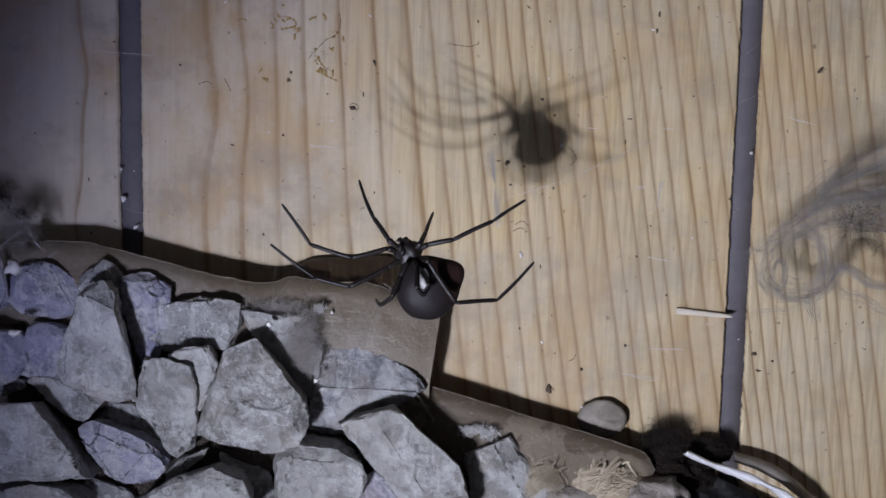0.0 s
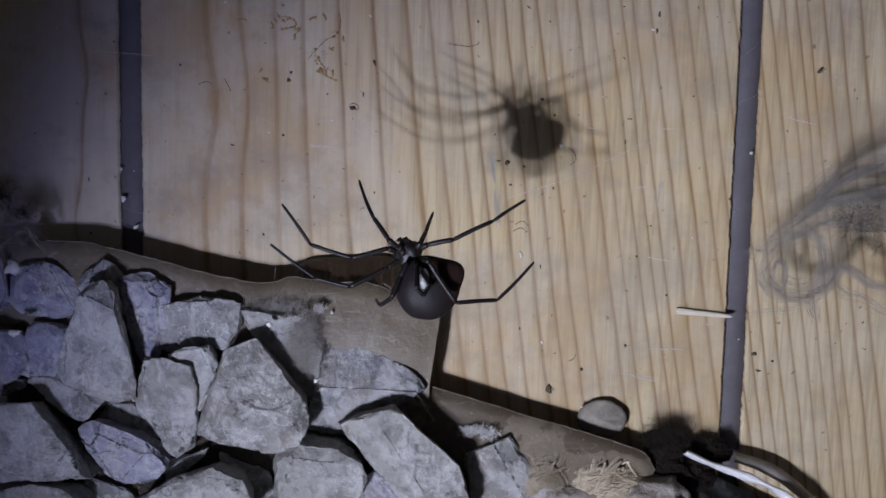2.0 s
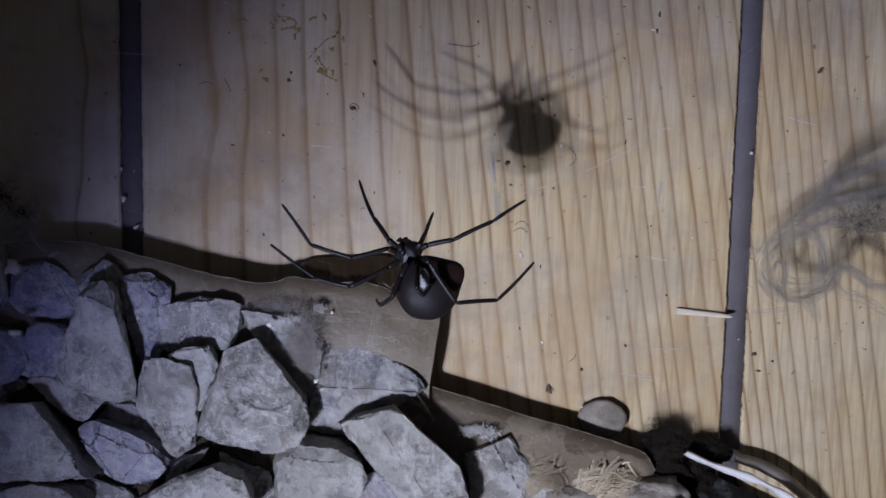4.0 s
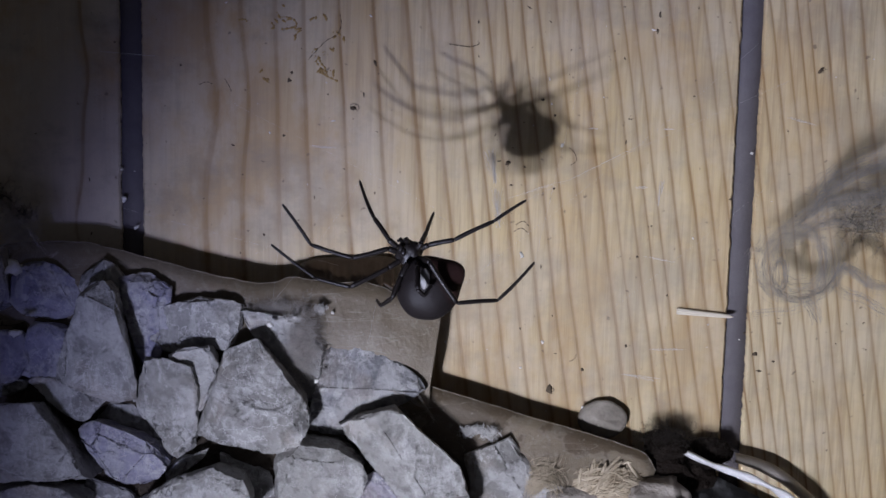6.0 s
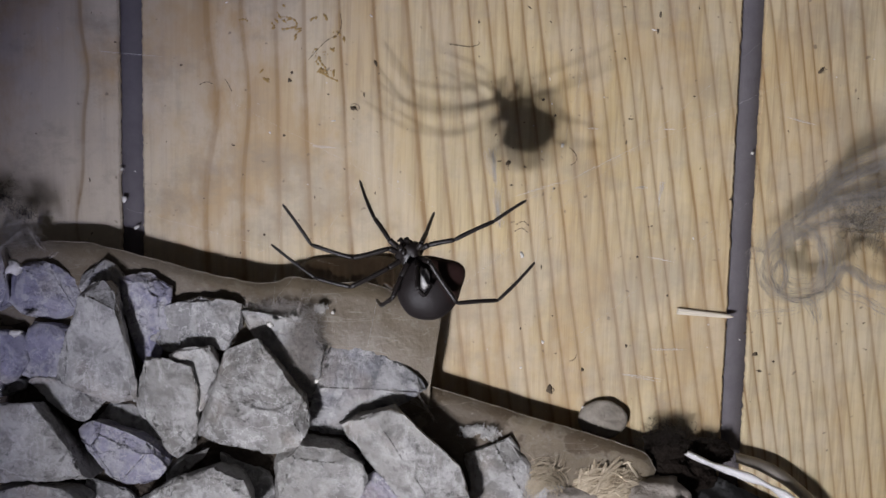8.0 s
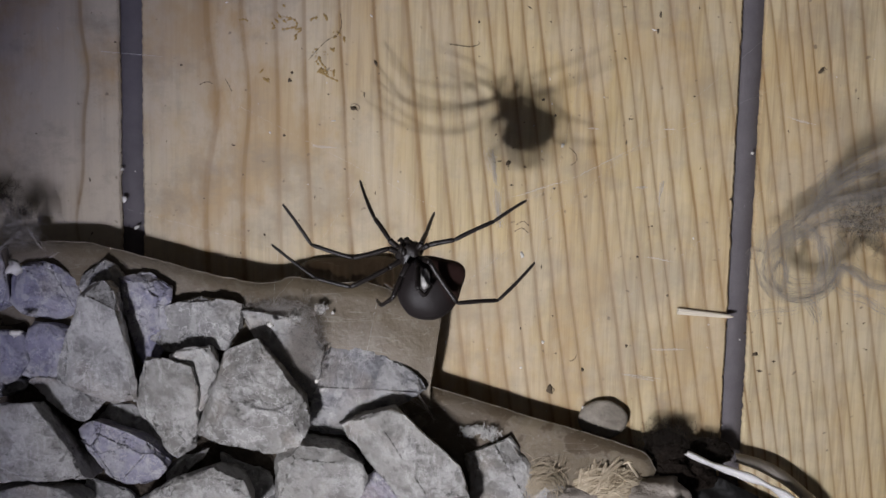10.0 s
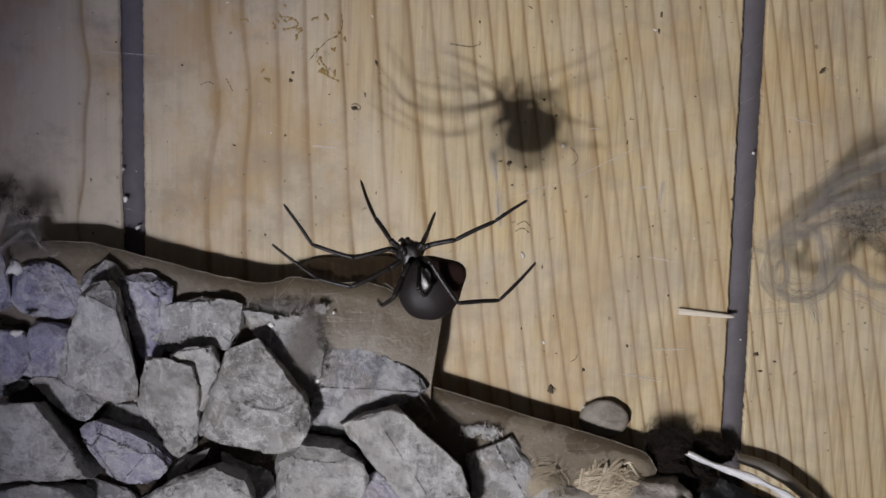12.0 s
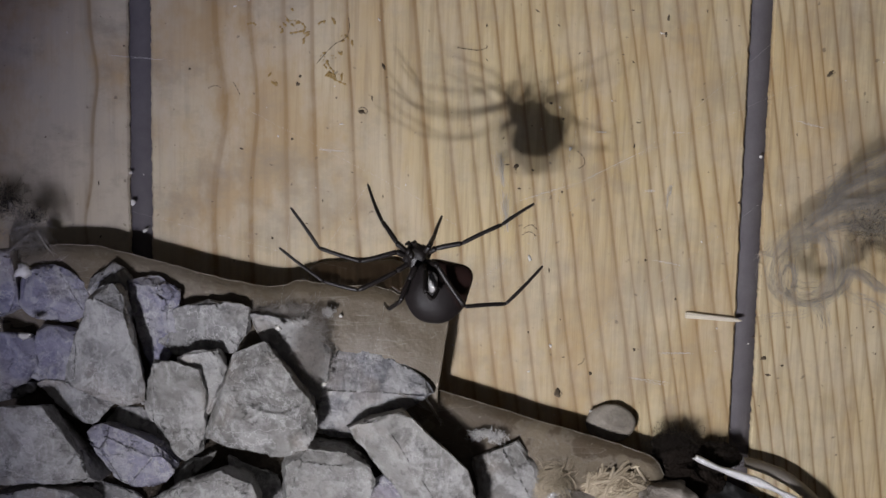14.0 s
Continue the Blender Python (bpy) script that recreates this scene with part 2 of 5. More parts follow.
def beam_filter_material():
    """An added filter that shapes the beam's edge: clear, then blue, then opaque towards its rim."""
    k = Nodes("beam_filter")
    flat = k.add("ShaderNodeVectorMath", operation="MULTIPLY")
    k.plug(flat.inputs[0], k.where())
    flat.inputs[1].default_value = (1, 1, 0)
    r = k.add("ShaderNodeVectorMath", operation="LENGTH")
    k.plug(r.inputs[0], flat.outputs[0])
    f = k.math("DIVIDE", r.outputs["Value"], 0.030)
    tint = k.ramp(f, [(0.0, (1, 1, 1)), (0.58, (0.97, 0.97, 0.98)), (0.72, (0.70, 0.72, 0.90)), (0.84, (0.13, 0.14, 0.34)), (0.94, (0.0, 0.0, 0.01))])
    clear = k.add("ShaderNodeBsdfTransparent", Color=tint)
    k.plug(k.tree.nodes["Material Output"].inputs["Surface"], clear.outputs[0])
    return k.mat


KNOTS = [-43.4, -36.4, -31.0, -24.9, -19.9, -17.5, -13.5, -11.2, -7.5, -1.4, 2.7, 6.3, 9.0, 12.2, 15.4, 18.2, 20.9, 23.9, 27.6, 29.9, 32.6, 34.7, 36.6, 39.4, 42.5, 45.3, 48.0, 50.5, 52.8, 56.0]
KNOTS_RIGHT = [-52.8, -50.7, -48.7, -46.7, -44.4, -42.1, -39.8, -37.6, -35.6, -34.0, -31.4, -28.9, -25.6, -22.0, -18.0, -14.8, -9.6, -4.4, 0.8, 6.0, 11.2, 16.4, 21.6, 26.8, 32.0, 37.2, 42.4, 47.6, 52.8, 57.0]
KNOTS_LEFT = [-53.0, -46.0, -41.0, -36.0, -27.0, -20.0, -12.0, 0.0, 4.0, 14.0, 18.0, 25.0, 37.0, 41.4, 44.8, 49.0, 53.0, 57.5]
LEAN = ((-54, 0.0), (-32, -0.005), (-24, 0.03), (-14, 0.072), (-2, 0.12), (5, 0.128), (16, 0.15), (27, 0.163), (46, 0.172))
wood_mid = wood("pine_board", KNOTS, LEAN, 0.0, (0, 5, 7), ((-35.0, 22.0, 5.0, 9.0, 1.6), (-30.0, 24.0, 3.5, 9.0, 0.9), (-36.5, 4.0, 4.0, 8.0, -0.5)), wave=2.2)
wood_right = wood("pine_board_fine", KNOTS_RIGHT, ((-54, 0.165), (58, 0.165)), 4.0, dust=0.3, wave=2.0, weather=0.0, fresh=0.0)
wood_left = wood("pine_board_wide", KNOTS_LEFT, ((-54, 0.0), (58, 0.0)), 9.0, (2, 5, 7, 9, 12, 14, 15), ((42.0, 27.0, 4.0, 5.0, 1.0), (42.0, 3.0, 4.0, 5.0, -1.6)), dust=0.95, wave=4.0, weather=0.2, fresh=0.9)
# bluish stone; part of the blue is the beam's blue fringe painted in
blue_lit_slate_mat = stone_material("blue_lit_slate_stone", (0.205, 0.20, 0.275), (0.32, 0.312, 0.38))
grey_mat = stone_material("grey_stone", (0.198, 0.194, 0.192), (0.30, 0.295, 0.286))
beige_mat = stone_material("beige_stone", (0.212, 0.204, 0.19), (0.32, 0.311, 0.291))
blue_grey_mat = stone_material("blue_grey_stone", (0.172, 0.172, 0.182), (0.262, 0.262, 0.274))
# paler tone for one stone, partly for the light on its tilted face
lit_pale_mat = stone_material("lit_pale_stone", (0.33, 0.325, 0.31), (0.46, 0.45, 0.43))
sheet_mat = sheet_material("tan_plastic", 0.12)
stain_shade_mat = sheet_material("stain_shade_plastic", 0.8, 1.15)
edge_highlight_mat = mottled("edge_highlight", (0.20, 0.17, 0.13), (0.34, 0.30, 0.25), 500.0, 0.6, 0.3)
seam_mat = mottled("grey_seam", (0.10, 0.09, 0.098), (0.145, 0.132, 0.138), 300.0, 0.75, 0.25, 0.3)
# bare soil, and the added layer that darkens the gravel's gaps like shade
soil_shade_mat = mottled("soil_shade", (0.045, 0.036, 0.028), (0.105, 0.085, 0.067), 60.0, 0.9, 0.1, 0.8, 0.004)
black_mat = mottled("spider_black", (0.004, 0.003, 0.003), (0.014, 0.0105, 0.0092), 900.0, 0.46, 0.32, 0.2, 0.0001)
abdomen_mat = abdomen_material()
dust_mat = mottled("dusty_web", (0.38, 0.35, 0.32), (0.56, 0.52, 0.48), 500.0, 0.8, 0.1)
silk_mat = mottled("silk", (0.60, 0.585, 0.56), (0.76, 0.745, 0.72), 900.0, 0.5, 0.4)
hair_mat = mottled("grey_cobweb", (0.22, 0.20, 0.175), (0.40, 0.37, 0.33), 500.0, 0.7, 0.2)
shade_fibre_mat = mottled("shade_fibre", (0.014, 0.011, 0.009), (0.042, 0.033, 0.026), 500.0, 0.8, 0.2)
straw_mat = mottled("straw", (0.33, 0.265, 0.175), (0.57, 0.49, 0.365), 500.0, 0.6, 0.3)
husk_mat = mottled("grey_husk", (0.22, 0.19, 0.16), (0.42, 0.38, 0.33), 400.0, 0.8, 0.2, 0.8, 0.0006)
splinter_mat = mottled("pale_splinter", (0.62, 0.55, 0.42), (0.78, 0.73, 0.62), 500.0, 0.6, 0.3, 0.4, stretch=(0.1, 1, 1))
white_mat = mottled("white_plastic", (0.66, 0.65, 0.64), (0.84, 0.83, 0.82), 200.0, 0.3, 0.5)
grey_rim_mat = mottled("grey_plastic", (0.24, 0.215, 0.185), (0.42, 0.385, 0.335), 200.0, 0.5, 0.4)
shade_film_mat = mottled("shade_film", (0.010, 0.010, 0.010), (0.022, 0.020, 0.018), 150.0, 0.5, 0.4, 0.5, 0.001)
shade_lump_mat = mottled("shade_lump", (0.008, 0.006, 0.005), (0.024, 0.018, 0.014), 300.0, 0.9, 0.05, 0.8, 0.001)
crumb_mat = mottled("dark_crumb", (0.04, 0.03, 0.02), (0.15, 0.11, 0.07), 900.0, 0.8, 0.2)
pale_mat = mottled("pale_crumb", (0.6, 0.57, 0.52), (0.8, 0.78, 0.74), 900.0, 0.6, 0.3)
yellow_mat = mottled("yellow_dropping", (0.27, 0.175, 0.06), (0.40, 0.27, 0.10), 700.0, 0.7, 0.2)
disc_mat = mottled("papery_disc", (0.11, 0.092, 0.072), (0.34, 0.305, 0.25), 300.0, 0.6, 0.3, 0.4, 0.0003)
metal_mat = mottled("dull_metal", (0.008, 0.008, 0.008), (0.014, 0.014, 0.014), 200.0, 0.6, 0.4)
glow_mat = torch_glow()
beam_filter_mat = beam_filter_material()


# ---- making meshes ----
def link(name, bm, material, parent=None, label="", smooth=True, at=None):
    me = bpy.data.meshes.new(name)
    bmesh.ops.recalc_face_normals(bm, faces=bm.faces)
    for f in bm.faces:
        f.smooth = smooth
    bm.to_mesh(me)
    bm.free()
    me.materials.append(material)
    ob = new(name, me)
    if at is not None:
        ob.location = at
    if parent:
        ob.parent = parent
    return tagged(ob, label)


def part(name, bm, material, parent, label="", smooth=True, at=None):
    return link(name, bm, material, parent, label, smooth, at)


def tube(bm, points, radii, sides=6, caps=True):
    """A tube through points (Vectors) with a radius at each."""
    rings = []
    last = None
    for i, c in enumerate(points):
        d = (points[min(i + 1, len(points) - 1)] - points[max(i - 1, 0)]).normalized()
        if last is None:
            a = d.orthogonal().normalized()
        else:
            a = (last - d * last.dot(d))
            a = a.normalized() if a.length > 1e-9 else d.orthogonal().normalized()
        last = a
        b = d.cross(a)
        r = radii[i] if isinstance(radii, (list, tuple)) else radii
        rings.append([bm.verts.new(c + (a * math.cos(2 * math.pi * j / sides) + b * math.sin(2 * math.pi * j / sides)) * r) for j in range(sides)])
    for p, q in zip(rings, rings[1:]):
        for j in range(sides):
            bm.faces.new((p[j], p[(j + 1) % sides], q[(j + 1) % sides], q[j]))
    if caps and sides > 2:
        bm.faces.new(rings[0][::-1])
        bm.faces.new(rings[-1])


def smooth_path(pts, n):
    """Catmull-Rom through pts, n steps a span."""
    pts = [Vector(p) for p in pts]
    out = []
    for i in range(len(pts) - 1):
        a, b, c, d = pts[max(i - 1, 0)], pts[i], pts[i + 1], pts[min(i + 2, len(pts) - 1)]
        for j in range(n):
            t = j / n
            out.append(0.5 * (2 * b + (c - a) * t + (2 * a - 5 * b + 4 * c - d) * t * t + (3 * b - a - 3 * c + d) * t ** 3))
    return out + [pts[-1]]


# ---- floor ----
ground_bm = bmesh.new()
bmesh.ops.create_grid(ground_bm, x_segments=8, y_segments=8, size=60)
tagged(link("ground", ground_bm, soil_shade_mat, at=(0, 0, -0.03)), "dark bare soil under the boarded floor", "ground", kind="structure")

floor = tagged(new("floor"), "pine board floor with grey filled seams", "floor", kind="structure")
PITCH, GAP, X0 = 98.05, 3.5, -49.8


def plank(x, material, seed):
    """One floor board, 94.5 mm wide, with slightly ragged and eased long edges."""
    rng = random.Random(seed)
    half, long_, thick = (PITCH - GAP) / 2, 320, 18
    bm = bmesh.new()
    n = 1600
    rows = []
    jl = jr = 0.0
    for i in range(n + 1):
        y = -long_ + 2 * long_ * i / n
        jl, jr = jl * 0.35 + rng.gauss(0, 0.06), jr * 0.35 + rng.gauss(0, 0.06)
        sec = [(-half + jl, -thick), (-half + jl, -0.35), (-half + 0.3 + jl, 0), (half - 0.3 + jr, 0), (half + jr, -0.35), (half + jr, -thick)]
        rows.append([bm.verts.new(mm(a, y, z)) for a, z in sec])
    for p, q in zip(rows, rows[1:]):
        for j in range(5):
            bm.faces.new((p[j], q[j], q[j + 1], p[j + 1]))
    return part("plank", bm, material, floor, smooth=False, at=mm(x, 0, 0))


for i, m in enumerate((wood_right, wood_left, wood_left, wood_mid, wood_right, wood_left, wood_mid)):
    plank(X0 + PITCH * (i - 2.5), m, i)
for i in range(8):
    bm = bmesh.new()
    x = X0 + PITCH * (i - 3)
    rng = random.Random(50 + i)
    rows = []
    for j in range(321):
        y = -320 + 2 * j
        z = -0.95 + rng.gauss(0, 0.04)
        rows.append([bm.verts.new(mm(a, y, b)) for a, b in ((x - GAP / 2 - 0.2, -17), (x - GAP / 2 - 0.2, z + 0.12), (x, z - 0.05), (x + GAP / 2 + 0.2, z + 0.1), (x + GAP / 2 + 0.2, -17))])
    for p, q in zip(rows, rows[1:]):
        for a in range(4):
            bm.faces.new((p[a], q[a], q[a + 1], p[a + 1]))
    part("seam", bm, seam_mat, floor, "grey filler in the seam between boards")


# ---- gravel ----
def solid_corners(planes):
    """The corners of the convex solid within planes (rows of normal and distance)."""
    planes = np.array(planes)
    trio = np.array(list(itertools.combinations(range(len(planes)), 3)))
    a, d = planes[trio][:, :, :3], planes[trio][:, :, 3]
    good = np.abs(np.linalg.det(a)) > 1e-4
    pts = np.linalg.solve(a[good], d[good][:, :, None])[:, :, 0]
    return pts[(pts @ planes[:, :3].T <= planes[:, 3] + 1e-5).all(axis=1)]


def stone(x, y, top, sides, facets, seed, material, grain=0.5, label="angular broken gravel stone with dusty faces"):
    """A broken stone. sides: its steep faces (angle, distance); facets: its upper faces (angle, offset, fall)."""
    rng = random.Random(seed)
    planes = [(0, 0, -1, top - 0.4)]
    for ang, dist in sides:
        u = Vector((math.cos(radians(ang)), math.sin(radians(ang)), 0))
        # broken faces on one side overhang, the others slope out
        w = radians(rng.uniform(-16, -4) if math.cos(radians(ang - 40)) > 0.1 else rng.uniform(3, 12))
        n = u * math.cos(w) + Vector((0, 0, math.sin(w)))
        planes.append((*n, n.dot(u * (dist + 0.25) + Vector((0, 0, -1.0)))))
    for ang, offset, fall in facets:
        n = Vector((fall * math.cos(radians(ang)), fall * math.sin(radians(ang)), 1)).normalized()
        planes.append((*n, n.dot(Vector((math.cos(radians(ang)), math.sin(radians(ang)), 0)) * offset)))
    # chips struck off the corners
    pts = solid_corners(planes)
    for _ in range(9):
        ang, rise = rng.uniform(0, 6.28), radians(rng.uniform(12, 58))
        n = (math.cos(ang) * math.cos(rise), math.sin(ang) * math.cos(rise), math.sin(rise))
        reach = (pts @ np.array(n)).max()
        planes.append((*n, reach - rng.uniform(0.15, 0.75)))
    pts = solid_corners(planes)
    bm = bmesh.new()
    vs = [bm.verts.new(mm(*p)) for p in pts]
    bmesh.ops.remove_doubles(bm, verts=vs, dist=0.02 * MM)
    bmesh.ops.convex_hull(bm, input=list(bm.verts))
    bmesh.ops.delete(bm, geom=[v for v in bm.verts if not v.link_faces], context="VERTS")
    bmesh.ops.dissolve_limit(bm, angle_limit=radians(4), verts=bm.verts, edges=bm.edges)
    bmesh.ops.bevel(bm, geom=list(bm.edges), offset=0.12 * MM, segments=1, affect="EDGES", clamp_overlap=True)
    bmesh.ops.triangulate(bm, faces=bm.faces)
    for _ in range(5):
        long_edges = [e for e in bm.edges if e.calc_length() > grain * MM]
        if not long_edges:
            break
        bmesh.ops.subdivide_edges(bm, edges=long_edges, cuts=1)
        bmesh.ops.triangulate(bm, faces=[f for f in bm.faces if len(f.verts) > 3])
    bm.normal_update()
    o = Vector((seed * 1.37, seed * 0.61, seed * 2.3))
    move = {}
    for v in bm.verts:
        p = v.co / MM
        d = 0.40 * noise.noise(p * 0.13 + o) + 0.20 * noise.noise(p * 0.42 + o) + 0.11 * noise.noise(p * 1.1 + o) + 0.06 * noise.noise(p * 2.3 + o)
        d -= 0.34 * min(1.0, max(0.0, (noise.noise(p * 0.25 + o * 3) - 0.10) / 0.05))
        d -= 0.16 * min(1.0, max(0.0, (noise.noise(p * 0.55 - o * 3) - 0.20) / 0.05))
        lay = p.dot(Vector((math.cos(seed), math.sin(seed * 1.7), 0.9))) * 0.5 + 1.2 * noise.noise(p * 0.2 + o)
        d -= 0.45 * max(0.0, 1 - abs(lay - round(lay)) * 9) * max(0.0, noise.noise(p * 0.22 - o) + 0.05)
        move[v] = v.normal * d * MM * 0.75
    for v, d in move.items():
        v.co += d
    return tagged(link("gravel_stone", bm, material, at=mm(x, y, top)), label, "stone", group="gravel stones")


stone(-61.0, -6.9, 8.6, [(-135, 4.7), (-101, 4.2), (-75, 4.5), (-35, 5.5), (-17, 5.7), (54, 4.0), (77, 4.1), (108, 4.7), (138, 5.3), (176, 4.9)], [(200, 0.0, 0.12), (-75, 1.5, 0.35), (40, 0.3, 0.45)], 1, blue_lit_slate_mat)
stone(-51.1, -13.0, 13.5, [(-110, 8.6), (-79, 10.1), (4, 4.9), (11, 4.0), (17, 4.3), (45, 6.5), (100, 8.1), (131, 6.5), (158, 4.4), (160, 4.4), (172, 5.5)], [(230, 0, 0.12), (75, 7.0, 0.7), (0, 4.5, 0.8), (205, 4.5, 0.35)], 2, grey_mat)
stone(-60.9, -16.1, 10, [(-109, 4.4), (-95, 4.3), (-15, 2.9), (74, 4.4), (88, 4.2), (162, 2.7)], [(240, 0, 0.08), (100, 3, 0.3)], 3, blue_lit_slate_mat)
stone(-65.7, -17.3, 10.5, [(-89, 4.1), (-65, 3.1), (-33, 2.5), (-1, 2.7), (39, 4.1), (88, 4.2), (178, 3.3)], [(250, 0, 0.1), (20, 2, 0.4)], 4, blue_lit_slate_mat)
stone(-67.8, -5.1, 9, [(-59, 4.2), (-1, 1.4), (14, 1.6), (91, 4.5), (178, 1.6)], [(240, 0, 0.1)], 5, blue_lit_slate_mat)
stone(-52.0, -6.4, 8.4, [(-165, 3.3), (-140, 3.1), (-111, 3.2), (-40, 4.8), (7, 3.3), (30, 3.3), (66, 4.0), (128, 3.2), (151, 3.4)], [(60, 0, 0.05), (140, 2.6, 0.8), (30, 3.2, 0.9)], 6, grey_mat)
stone(-45.7, -10.3, 8.6, [(-170, 2.5), (-168, 2.5), (-166, 2.6), (-65, 7.5), (-30, 5.1), (-3, 3.9), (59, 6.0), (95, 6.3), (109, 6.4)], [(225, 0, 0.1), (60, 4.5, 0.5), (-10, 3.2, 0.3)], 7, blue_lit_slate_mat)
stone(-37.9, -11.4, 8.9, [(-173, 7.0), (-132, 6.6), (-85, 4.0), (-34, 6.1), (-7, 7.2), (81, 4.0), (106, 3.5), (110, 3.5)], [(245, 0, 0.08), (170, 4, 0.35), (30, 5, 0.25)], 8, grey_mat)
stone(-36.9, -17.6, 12.2, [(-148, 2.7), (-26, 3.8), (-11, 3.1), (23, 3.2), (97, 3.1), (114, 3.3), (136, 3.8)], [(235, 0, 0.10), (20, 3.0, 0.3)], 9, lit_pale_mat)
stone(-40.3, -22.7, 12.5, [(-170, 5.2), (-144, 5.2), (-53, 7.4), (-10, 4.5), (5, 4.0), (14, 4.2), (72, 5.8), (84, 6.1), (165, 5.3)], [(230, 0, 0.1), (185, 3.6, 0.6), (-60, 5.5, 0.4)], 10, beige_mat)
stone(-26.8, -22.6, 15, [(-113, 8.0), (-98, 7.0), (-67, 7.9), (-29, 8.1), (6, 7.2), (39, 5.9), (114, 9.6), (129, 9.0), (161, 7.1)], [(250, 0.8, 0.25), (80, 0.6, 0.3), (15, 5.8, 0.55), (165, 5.2, 0.45)], 11, beige_mat)
stone(-56.1, -23.1, 10, [(-131, 2.8), (-119, 3.1), (-43, 3.9), (-39, 4.1), (80, 2.3), (83, 2.3), (108, 4.4)], [(250, 0, 0.12), (60, 2.0, 0.25)], 12, grey_mat)
stone(-60.8, -29.4, 15, [(-94, 5.9), (-87, 5.4), (26, 5.0), (37, 4.4), (39, 4.5), (93, 6.3), (178, 6.4)], [(240, 0, 0.04), (20, 6, 0.3), (-95, 4, 0.3)], 13, beige_mat)
stone(-48.5, -31.3, 12, [(-156, 4.3), (-144, 3.8), (-125, 3.9), (-92, 4.8), (-64, 5.9), (-41, 6.8), (43, 4.5), (64, 3.5), (73, 3.6), (105, 5.6), (131, 6.6)], [(240, 0, 0.12), (160, 4.2, 0.45), (70, 2.6, 0.3), (-60, 2.6, 0.35)], 14, blue_lit_slate_mat)
stone(-49.4, -28.1, 7, [(-130, 4.0), (-108, 3.1), (-70, 4.0), (21, 4.4), (42, 3.8), (91, 3.4), (131, 4.4)], [(100, 0, 0.1), (180, 2, 0.5)], 15, grey_mat)
stone(-35.1, -36.1, 16, [(-89, 3.4), (0, 7.7), (24, 6.6), (67, 4.6), (110, 3.3), (123, 4.1), (145, 6.4)], [(245, 0, 0.08), (60, 4.5, 0.35)], 16, beige_mat)
stone(-60.1, -38.7, 14, [(-89, 3.5), (-1, 6.7), (54, 4.0), (82, 2.8), (102, 3.1), (178, 7.9)], [(240, 0, 0.1)], 17, grey_mat)
stone(-39.6, -34.1, 9, [(-162, 3.0), (-59, 0.8), (-52, 0.6), (-33, 1.4), (110, 1.3), (133, 0.9)], [(150, 0, 0.2)], 18, grey_mat)
stone(-12.6, -20.4, 9.0, [(-98, 8.8), (-59, 6.1), (23, 9.5), (54, 6.6), (74, 5.4), (83, 5.5), (153, 6.5), (167, 6.2), (172, 6.5)], [(92, -2.2, 0.3), (265, -0.6, 0.3)], 19, blue_grey_mat)
stone(-3.4, -31.6, 13.6, [(-141, 5.2), (-89, 7.8), (1, 8.2), (20, 6.0), (47, 4.2), (106, 9.1), (120, 10.4)], [(45, 0, 0.08), (212, 1.2, 0.42), (-60, 7, 0.2)], 20, beige_mat)
stone(-17.6, -34.1, 13, [(-177, 7.3), (-89, 5.8), (-43, 6.4), (-25, 6.2), (23, 6.4), (59, 5.0), (81, 4.7), (126, 6.3), (160, 6.9)], [(260, 0, 0.06), (85, 3.2, 0.5), (170, 5, 0.4)], 21, beige_mat)
stone(-9.6, -37.5, 9, [(-89, 3.8), (7, 4.0), (34, 3.3), (91, 3.0), (124, 2.6), (144, 2.6), (157, 3.0)], [(245, 0, 0.12), (60, 2, 0.4)], 22, blue_lit_slate_mat)
stone(10.5, -34.5, 7.5, [(-172, 5.6), (-89, 6.4), (-18, 5.3), (22, 4.2), (36, 4.1), (114, 4.8), (114, 4.8)], [(225, 0, 0.1), (25, 1.2, 0.3)], 23, beige_mat)
stone(-67.4, -22.4, 8, [(-83, 1.1), (-76, 0.9), (-30, 2.4), (81, 1.5), (96, 1.1), (178, 3.0)], [(240, 0, 0.1)], 25, grey_mat)
stone(-16.5, -31.3, 8.5, [(-145, 3.1), (-103, 1.1), (-102, 1.1), (17, 4.1), (57, 1.9), (86, 1.6), (131, 3.6)], [(80, 0, 0.1)], 31, grey_mat)
stone(-46.0, -20.2, 8, [(-156, 1.0), (-29, 0.9), (-6, 0.8), (91, 1.4), (167, 0.9)], [(200, 0, 0.1)], 29, grey_mat)
stone(-47.1, -21.5, 9, [(-173, 0.7), (-165, 0.6), (-79, 2.2), (6, 0.8), (19, 0.6), (45, 1.3)], [(200, 0, 0.2)], 28, grey_mat)
stone(-23.9, -16.0, 8.5, [(-151, 2.9), (-144, 2.6), (-122, 4.5), (-8, 5.6), (56, 4.2), (79, 5.4)], [(240, 0, 0.1)], 24, grey_mat)
stone(-30.1, -37.5, 7, [(-142, 2.9), (-66, 4.0), (11, 3.8), (70, 3.2), (180, 3.8)], [(240, 0, 0.1)], 26, grey_mat)
stone(17.6, -40.2, 6, [(-178, 3.4), (-81, 3.4), (11, 3.3), (79, 3.3)], [(240, 0, 0.1)], 27, grey_mat)
stone(-51.5, -39.5, 8, [(-83, 2.1), (41, 3.0), (74, 1.9), (170, 4.1)], [(240, 0, 0.1)], 32, grey_mat)
stone(-0.5, -39.6, 5, [(-173, 4.1), (-97, 5.8), (-43, 6.4), (39, 3.6), (91, 7.0)], [(240, 0, 0.1)], 33, grey_mat)

